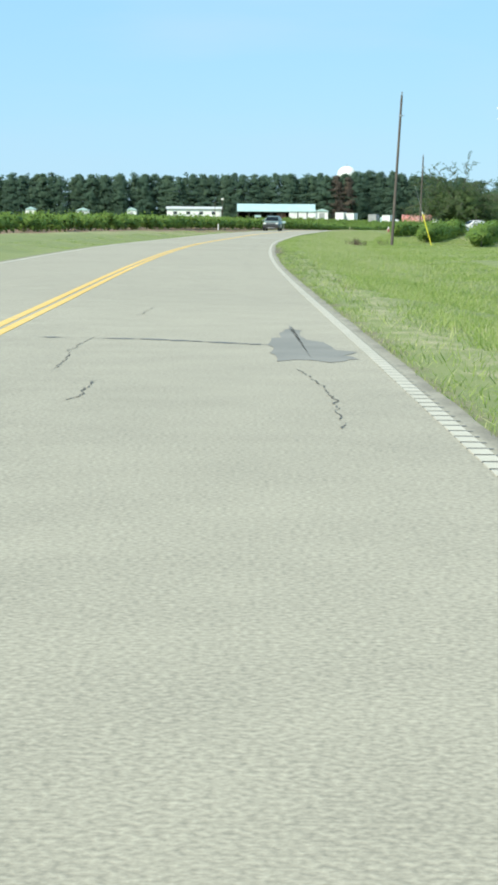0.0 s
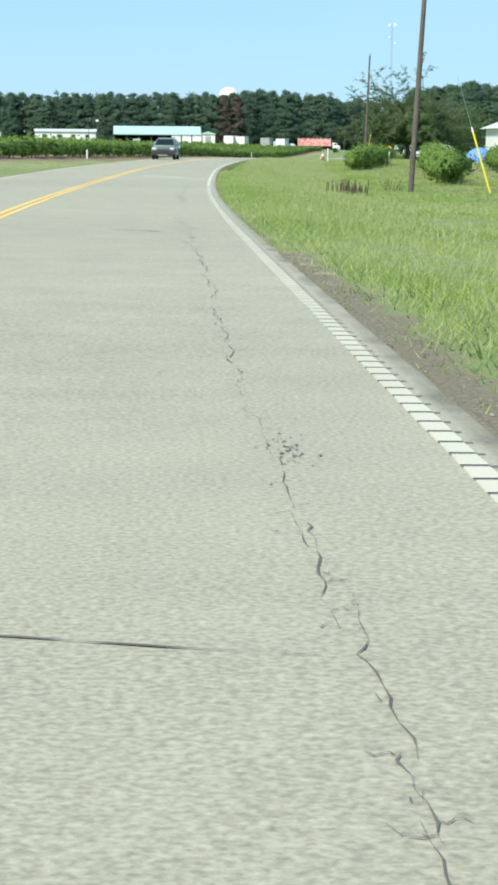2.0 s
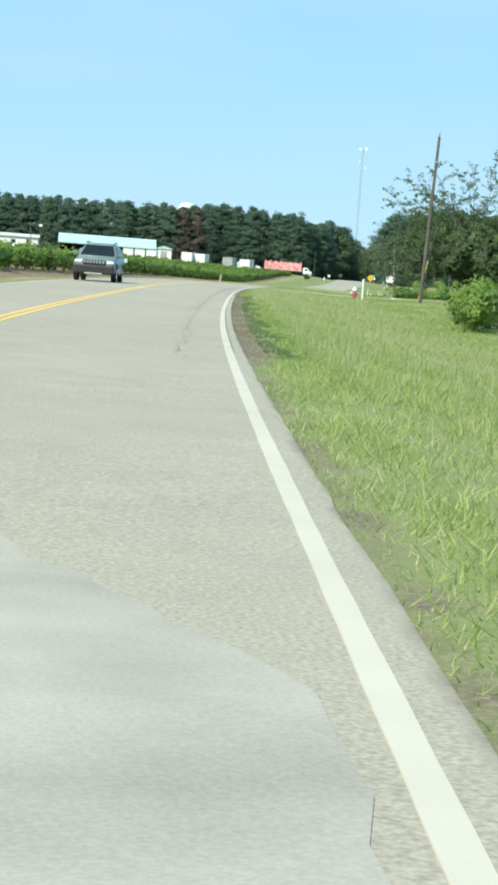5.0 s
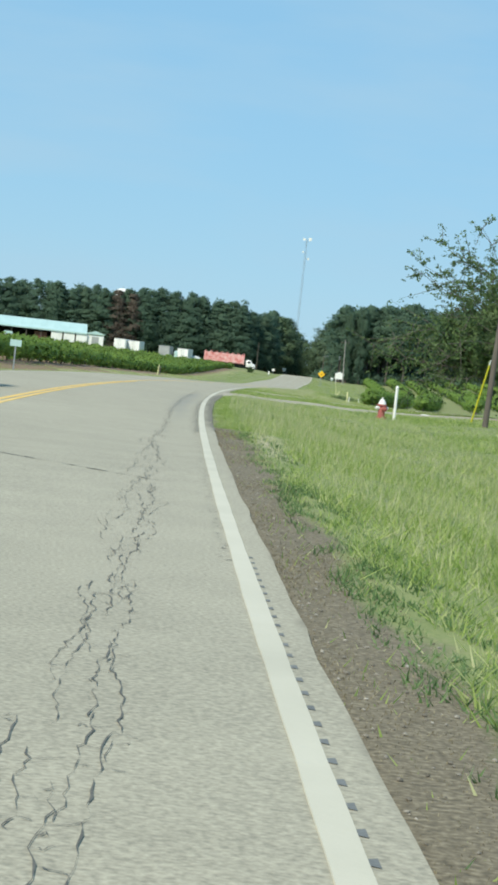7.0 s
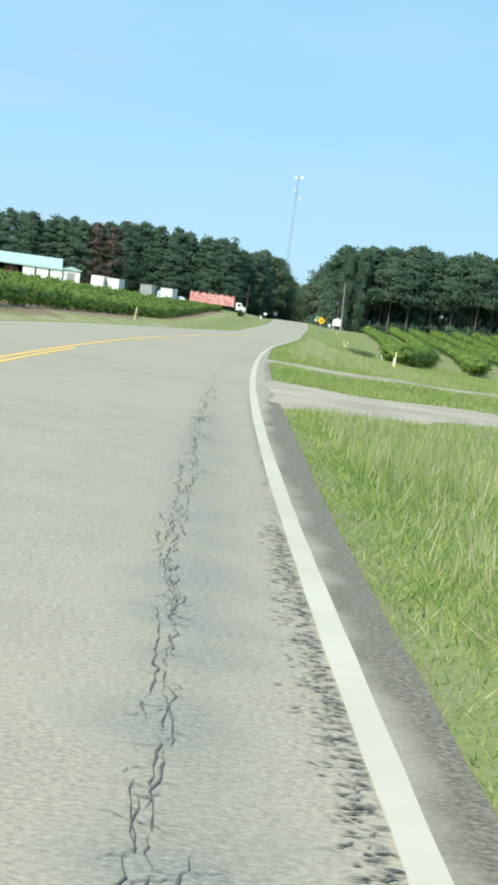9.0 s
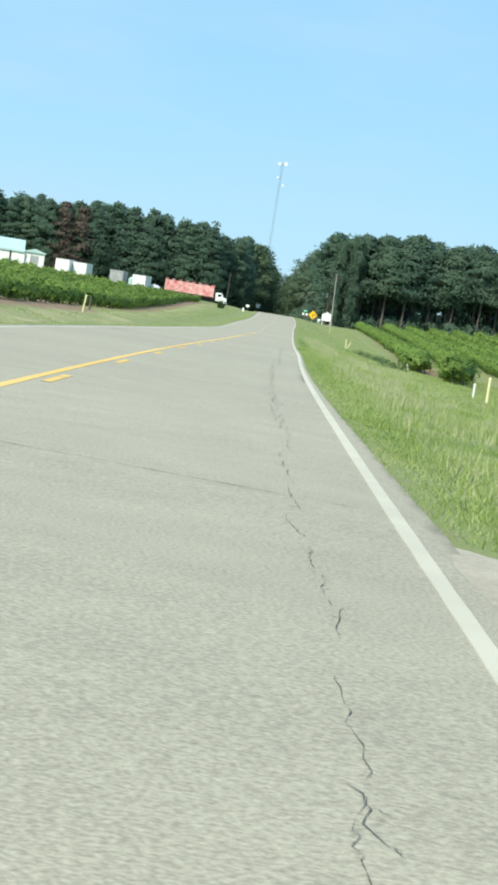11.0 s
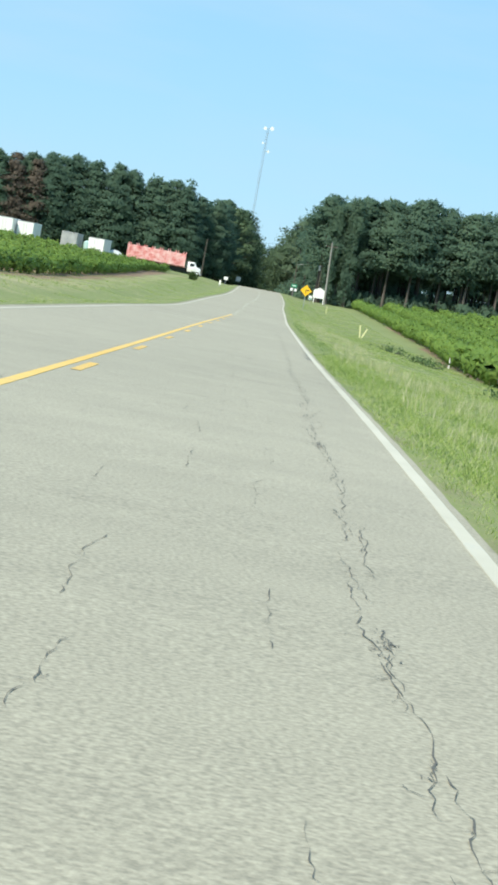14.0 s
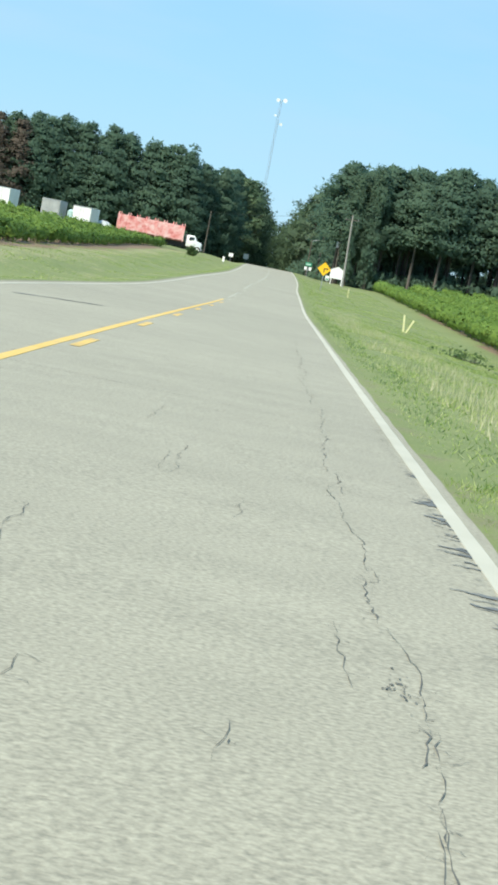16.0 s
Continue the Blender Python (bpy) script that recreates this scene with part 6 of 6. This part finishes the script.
house(34.8, 232.0, 4)
t = thing("garden_tent", 27.6, 204.0, gz(27.6, 204.0), 12, "pale blue and white cloth canopy stretched over a low frame", "canopy")
bm = bmesh.new()
bmesh.ops.create_uvsphere(bm, u_segments=20, v_segments=10, radius=1.0, matrix=Matrix.Diagonal((1.3, 1.1, 1.15, 1)))
bmesh.ops.delete(bm, geom=[q for q in bm.verts if q.co.z < -0.05], context="VERTS")
part("cloth", bm, M_BLUE, t).location = (0, 0, 0.15)
for s in (-1, 1):
    part("leg", rods(((s * 1.2, -0.6, -0.1), (s * 1.15, -0.5, 0.4), 0.03, 0.03, 6)), M_WHITE, t)

# ---- vehicles ----
def lofted(sections, width_at, n=4):
    """A body from side outlines: (y, z_low, z_high, half_width_low, half_width_high) rows along its length."""
    bm = bmesh.new()
    rings = []
    for y, z0, z1, w0, w1 in sections:
        r_ = min(0.09, (z1 - z0) * 0.25)
        pts = [(-w0, z0 + r_), (-w0 * 1.0, (z0 + z1) / 2), (-w1, z1 - r_), (-w1 + r_, z1), (w1 - r_, z1), (w1, z1 - r_), (w0, (z0 + z1) / 2), (w0, z0 + r_), (w0 - r_, z0), (-w0 + r_, z0)]
        rings.append([bm.verts.new((x, y, z)) for x, z in pts])
    for a, b in zip(rings[:-1], rings[1:]):
        for i in range(len(a)):
            j = (i + 1) % len(a)
            bm.faces.new((a[i], a[j], b[j], b[i]))
    bm.faces.new(rings[0][::-1])
    bm.faces.new(rings[-1])
    bmesh.ops.recalc_face_normals(bm, faces=bm.faces)
    for f_ in bm.faces:
        f_.smooth = True
    return bm


def wheel(parent, x, y, r_, width=0.22):
    s = 1 if x > 0 else -1
    bm = bmesh.new()
    rod(bm, (x - s * width / 2, y, r_), (x + s * width / 2, y, r_), r_, r_, 28)
    bmesh.ops.bevel(bm, geom=[e for e in bm.edges if len(e.link_faces) == 2 and abs(e.verts[0].co.x - e.verts[1].co.x) < 1e-5], offset=0.03, segments=2, affect="EDGES")
    w = part("wheel", bm, M_TYRE, parent)
    part("rim", rods(((x + s * (width / 2 - 0.01), y, r_), (x + s * (width / 2 + 0.015), y, r_), r_ * 0.66, r_ * 0.6, 20)), M_CHROME, w, "bright alloy rim")
    part("hub", rods(((x + s * (width / 2), y, r_), (x + s * (width / 2 + 0.03), y, r_), 0.07, 0.05, 10)), M_BLACK, w)
    return w


def suv(x, y, z, turn, paint, label, name="suv"):
    """A compact off-road estate, front towards -y: 4.4 m long, 1.85 m wide, 1.68 m high."""
    t = thing(name, x, y, z, turn, label, "car")
    part("body", lofted([(-2.18, 0.46, 0.86, 0.80, 0.74), (-2.08, 0.36, 1.0, 0.90, 0.84), (-1.2, 0.32, 1.06, 0.93, 0.88), (-0.8, 0.3, 1.1, 0.93, 0.9), (0.6, 0.3, 1.12, 0.93, 0.9), (1.9, 0.32, 1.14, 0.92, 0.88), (2.16, 0.4, 1.1, 0.88, 0.82)], 0), paint, t)
    part("cabin", lofted([(-0.95, 1.06, 1.1, 0.86, 0.82), (-0.2, 1.06, 1.62, 0.87, 0.66), (0.4, 1.08, 1.69, 0.87, 0.68), (1.5, 1.1, 1.66, 0.86, 0.67), (2.1, 1.1, 1.2, 0.83, 0.72)], 0), paint, t)
    bm = bmesh.new()
    q = [bm.verts.new(p) for p in ((-0.76, -0.93, 1.13), (0.76, -0.93, 1.13), (0.6, -0.28, 1.58), (-0.6, -0.28, 1.58))]
    bm.faces.new(q)
    bmesh.ops.solidify(bm, geom=bm.faces[:], thickness=0.03)
    part("windscreen", bm, M_GLASS, t)
    bm = bmesh.new()
    q = [bm.verts.new(p) for p in ((0.7, 2.12, 1.2), (-0.7, 2.12, 1.2), (-0.58, 1.6, 1.6), (0.58, 1.6, 1.6))]
    bm.faces.new(q)
    bmesh.ops.solidify(bm, geom=bm.faces[:], thickness=0.03)
    part("rear_window", bm, M_GLASS, t)
    for s in (-1, 1):
        for ya, yb, yc, yd in ((-0.62, 0.35, 0.35, -0.1), (0.45, 1.35, 1.3, 0.45), (1.42, 1.95, 1.6, 1.42)):
            bm = bmesh.new()
            pts = [(s * 0.885, ya, 1.14), (s * 0.885, yb, 1.16), (s * 0.72, yc, 1.55), (s * 0.72, yd, 1.55)]
            bm.faces.new([bm.verts.new(p) for p in (pts if s > 0 else pts[::-1])])
            bmesh.ops.solidify(bm, geom=bm.faces[:], thickness=0.02)
            part("side_window", bm, M_GLASS, t)
        part("headlight", boxed(s * 0.7 - 0.16, s * 0.7 + 0.16, -2.2, -2.08, 0.78, 0.9, bevel=0.04), M_LAMP, t, "clear headlight")
        part("fog_light", boxed(s * 0.68 - 0.09, s * 0.68 + 0.09, -2.24, -2.16, 0.5, 0.6, bevel=0.03), M_LAMP, t)
        part("tail_light", boxed(s * 0.78 - 0.1, s * 0.78 + 0.1, 2.08, 2.2, 0.82, 1.1, bevel=0.03), M_REDLAMP, t, "red tail light")
        m = part("mirror", boxed(s * 1.0 - 0.1, s * 1.0 + 0.1, -0.72, -0.58, 1.1, 1.28, bevel=0.04), paint, t)
        part("mirror_glass", boxed(s * 1.0 - 0.08, s * 1.0 + 0.08, -0.58, -0.572, 1.12, 1.26), M_GLASS, m)
        part("roof_rail", rods(((s * 0.62, -0.1, 1.68), (s * 0.62, 0.5, 1.75), 0.02, 0.02, 6), ((s * 0.62, 0.5, 1.75), (s * 0.62, 1.5, 1.7), 0.02, 0.02, 6)), M_BLACK, t)
        part("arch", rods(*[((s * 0.9, -1.35 + 0.42 * math.cos(a), 0.36 + 0.42 * math.sin(a)), (s * 0.9, -1.35 + 0.42 * math.cos(a + 0.4), 0.36 + 0.42 * math.sin(a + 0.4)), 0.055, 0.055, 6) for a in np.arange(0, 3.1, 0.39)]), M_BLACK, t, "black plastic wheel arch")
        part("arch", rods(*[((s * 0.9, 1.3 + 0.42 * math.cos(a), 0.36 + 0.42 * math.sin(a)), (s * 0.9, 1.3 + 0.42 * math.cos(a + 0.4), 0.36 + 0.42 * math.sin(a + 0.4)), 0.055, 0.055, 6) for a in np.arange(0, 3.1, 0.39)]), M_BLACK, t, "black plastic wheel arch")
    grille = part("grille", boxed(-0.5, 0.5, -2.23, -2.14, 0.74, 0.93, bevel=0.03), M_BLACK, t, "black slotted grille")
    for k in range(7):
        part("slot", boxed(-0.45 + 0.136 * k, -0.37 + 0.136 * k, -2.245, -2.23, 0.78, 0.9), M_STEEL, grille)
    part("front_bumper", boxed(-0.88, 0.88, -2.28, -2.08, 0.32, 0.7, bevel=0.07), M_BLACK, t)
    part("rear_bumper", boxed(-0.86, 0.86, 2.1, 2.26, 0.38, 0.66, bevel=0.06), M_BLACK, t)
    part("skid_plate", boxed(-0.4, 0.4, -2.29, -2.2, 0.3, 0.37, bevel=0.02), M_STEEL, t)
    part("wiper", rods(((-0.5, -0.95, 1.15), (0.05, -0.86, 1.2), 0.012, 0.012, 5)), M_BLACK, t)
    for sx in (-0.82, 0.82):
        for yy_ in (-1.35, 1.3):
            wheel(t, sx, yy_, 0.36)
    return t


def car(x, y, z, turn, paint, label):
    """A parked hatchback, front towards -y: 4.3 m long, 1.5 m high."""
    t = thing("parked_car", x, y, z, turn, label, "car")
    part("body", lofted([(-2.1, 0.4, 0.62, 0.7, 0.62), (-1.95, 0.3, 0.78, 0.84, 0.76), (-1.0, 0.26, 0.92, 0.87, 0.8), (0.4, 0.26, 0.95, 0.87, 0.82), (1.7, 0.28, 1.0, 0.86, 0.8), (2.08, 0.36, 0.95, 0.8, 0.74)], 0), paint, t)
    part("cabin", lofted([(-1.05, 0.9, 0.95, 0.78, 0.74), (-0.25, 0.92, 1.42, 0.79, 0.58), (0.5, 0.92, 1.48, 0.79, 0.6), (1.3, 0.95, 1.42, 0.78, 0.58), (1.95, 0.95, 1.02, 0.75, 0.66)], 0), paint, t)
    bm = bmesh.new()
    bm.faces.new([bm.verts.new(p) for p in ((-0.68, -1.04, 0.98), (0.68, -1.04, 0.98), (0.54, -0.32, 1.38), (-0.54, -0.32, 1.38))])
    bmesh.ops.solidify(bm, geom=bm.faces[:], thickness=0.02)
    part("windscreen", bm, M_GLASS, t)
    bm = bmesh.new()
    bm.faces.new([bm.verts.new(p) for p in ((0.62, 1.98, 1.03), (-0.62, 1.98, 1.03), (-0.5, 1.4, 1.38), (0.5, 1.4, 1.38))])
    bmesh.ops.solidify(bm, geom=bm.faces[:], thickness=0.02)
    part("rear_window", bm, M_GLASS, t)
    for s in (-1, 1):
        for ya, yb, yc, yd in ((-0.7, 0.3, 0.3, -0.15), (0.38, 1.3, 1.15, 0.38)):
            bm = bmesh.new()
            pts = [(s * 0.81, ya, 0.98), (s * 0.81, yb, 1.0), (s * 0.64, yc, 1.36), (s * 0.64, yd, 1.36)]
            bm.faces.new([bm.verts.new(p) for p in (pts if s > 0 else pts[::-1])])
            bmesh.ops.solidify(bm, geom=bm.faces[:], thickness=0.02)
            part("side_window", bm, M_GLASS, t)
        part("tail_light", boxed(s * 0.66 - 0.12, s * 0.66 + 0.12, 2.0, 2.12, 0.7, 0.92, bevel=0.03), M_REDLAMP, t, "red tail light")
        part("headlight", boxed(s * 0.6 - 0.15, s * 0.6 + 0.15, -2.12, -1.98, 0.6, 0.74, bevel=0.03), M_LAMP, t)
        part("mirror", boxed(s * 0.92 - 0.08, s * 0.92 + 0.08, -0.7, -0.6, 0.96, 1.1, bevel=0.03), paint, t)
        for yy_ in (-1.3, 1.28):
            wheel(t, s * 0.76, yy_, 0.31, 0.2)
    part("rear_bumper", boxed(-0.78, 0.78, 2.02, 2.16, 0.32, 0.55, bevel=0.05), paint, t)
    part("front_bumper", boxed(-0.76, 0.76, -2.16, -2.0, 0.32, 0.5, bevel=0.05), paint, t)
    pl = part("number_plate", boxed(-0.16, 0.16, 2.16, 2.175, 0.56, 0.7), M_WHITE, t)
    part("plate_bar", boxed(-0.12, 0.12, 2.175, 2.18, 0.61, 0.65), M_GREYBOX, pl)
    return t


jx, jy = beside(207.5, -2.75)
suv(float(jx), float(jy) - 2.5, float(road_z(208)) - 0.0, math.degrees(-math.atan(float(steer(208)))) - 1.0, M_JEEP, "dark green-grey compact off-road car coming along the opposite lane")
car(28.7, 236.0, gz(28.7, 236.0), -63, M_SILVER, "silver hatchback parked on the grass among the vines")


# red produce truck
def produce_truck(x, y, z, turn):
    t = thing("produce_truck", x, y, z, turn, "old white farm truck carrying a long faded red slatted box", "truck")
    part("chassis", boxed(-10.6, 1.2, -0.5, 0.5, 0.6, 1.28), M_BLACK, t)
    b = part("cargo_box", boxed(-10.4, -0.9, -1.2, 1.2, 1.45, 3.5, bevel=0.03), M_REDCLOTH, t, "faded red slatted cargo box")
    for k in range(8):
        part("stake", boxed(-10.3 + 1.32 * k, -10.18 + 1.32 * k, -1.27, -1.2, 1.3, 3.85), M_REDCLOTH, b)
        part("stake", boxed(-10.3 + 1.32 * k, -10.18 + 1.32 * k, 1.2, 1.27, 1.3, 3.85), M_REDCLOTH, b)
    for k in range(6):
        part("slat", boxed(-10.4, -0.9, -1.235, -1.2, 1.5 + 0.34 * k, 1.72 + 0.34 * k), M_REDCLOTH, b)
    part("deck", boxed(-10.5, -0.8, -1.25, 1.25, 1.28, 1.45), M_BROWN, t)
    c = part("cab", lofted([(-0.95, 0.8, 2.4, 0.0, 0.0), (-0.9, 0.75, 2.4, 0.95, 0.85), (0.2, 0.75, 2.45, 1.0, 0.85), (0.55, 0.75, 1.75, 1.0, 0.9), (1.25, 0.75, 1.55, 0.9, 0.8), (1.34, 0.8, 1.45, 0.85, 0.75)], 0), M_WHITE, t, "white painted cab")
    c.matrix_basis = pose(0.6, 0, 0, 0, 0, -90)
    for s in (-1, 1):
        part("side_window", boxed(0.0, 0.75, s * 0.95 - 0.02, s * 0.95 + 0.02, 1.65, 2.2, bevel=0.015), M_GLASS, t)
        part("fender", rods(*[((1.35 + 0.5 * math.cos(a), s * 0.95, 0.5 + 0.5 * math.sin(a)), (1.35 + 0.5 * math.cos(a + 0.45), s * 0.95, 0.5 + 0.5 * math.sin(a + 0.45)), 0.09, 0.09, 6) for a in np.arange(0, 3.0, 0.44)]), M_WHITE, t)
        for xx in (1.35, -6.4, -7.6):
            w = part("wheel", rods(((xx, s * 0.75, 0.48), (xx, s * 1.05, 0.48), 0.48, 0.48, 22)), M_TYRE, t)
            part("rim", rods(((xx, s * 1.04, 0.48), (xx, s * 1.07, 0.48), 0.3, 0.26, 16)), M_WHITE, w, "white steel rim")
    part("windscreen", boxed(1.05, 1.12, -0.75, 0.75, 1.7, 2.2), M_GLASS, t)
    part("front_bumper", boxed(1.95, 2.1, -1.0, 1.0, 0.5, 0.75, bevel=0.02), M_STEEL, t)
    return t


produce_truck(60.3, 652.0, gz(60, 651) + 0.1, 3.0)
# a pale tractor parked under the shed
t = thing("farm_cart", 2.6, 685.6, gz(2.6, 685.6), 0, "small pale green farm cart standing under the shed roof", "cart")
part("tub", boxed(-1.1, 1.1, -0.7, 0.7, 0.5, 1.2, bevel=0.08), M_ROOF, t)
for s in (-0.7, 0.7):
    for q in (-0.75, 0.75):
        w = part("wheel", rods(((s, q - 0.08, 0.3), (s, q + 0.08, 0.3), 0.3, 0.3, 16)), M_TYRE, t)
        part("rim", rods(((s, q - 0.09, 0.3), (s, q + 0.09, 0.3), 0.15, 0.15, 12)), M_WHITE, w)
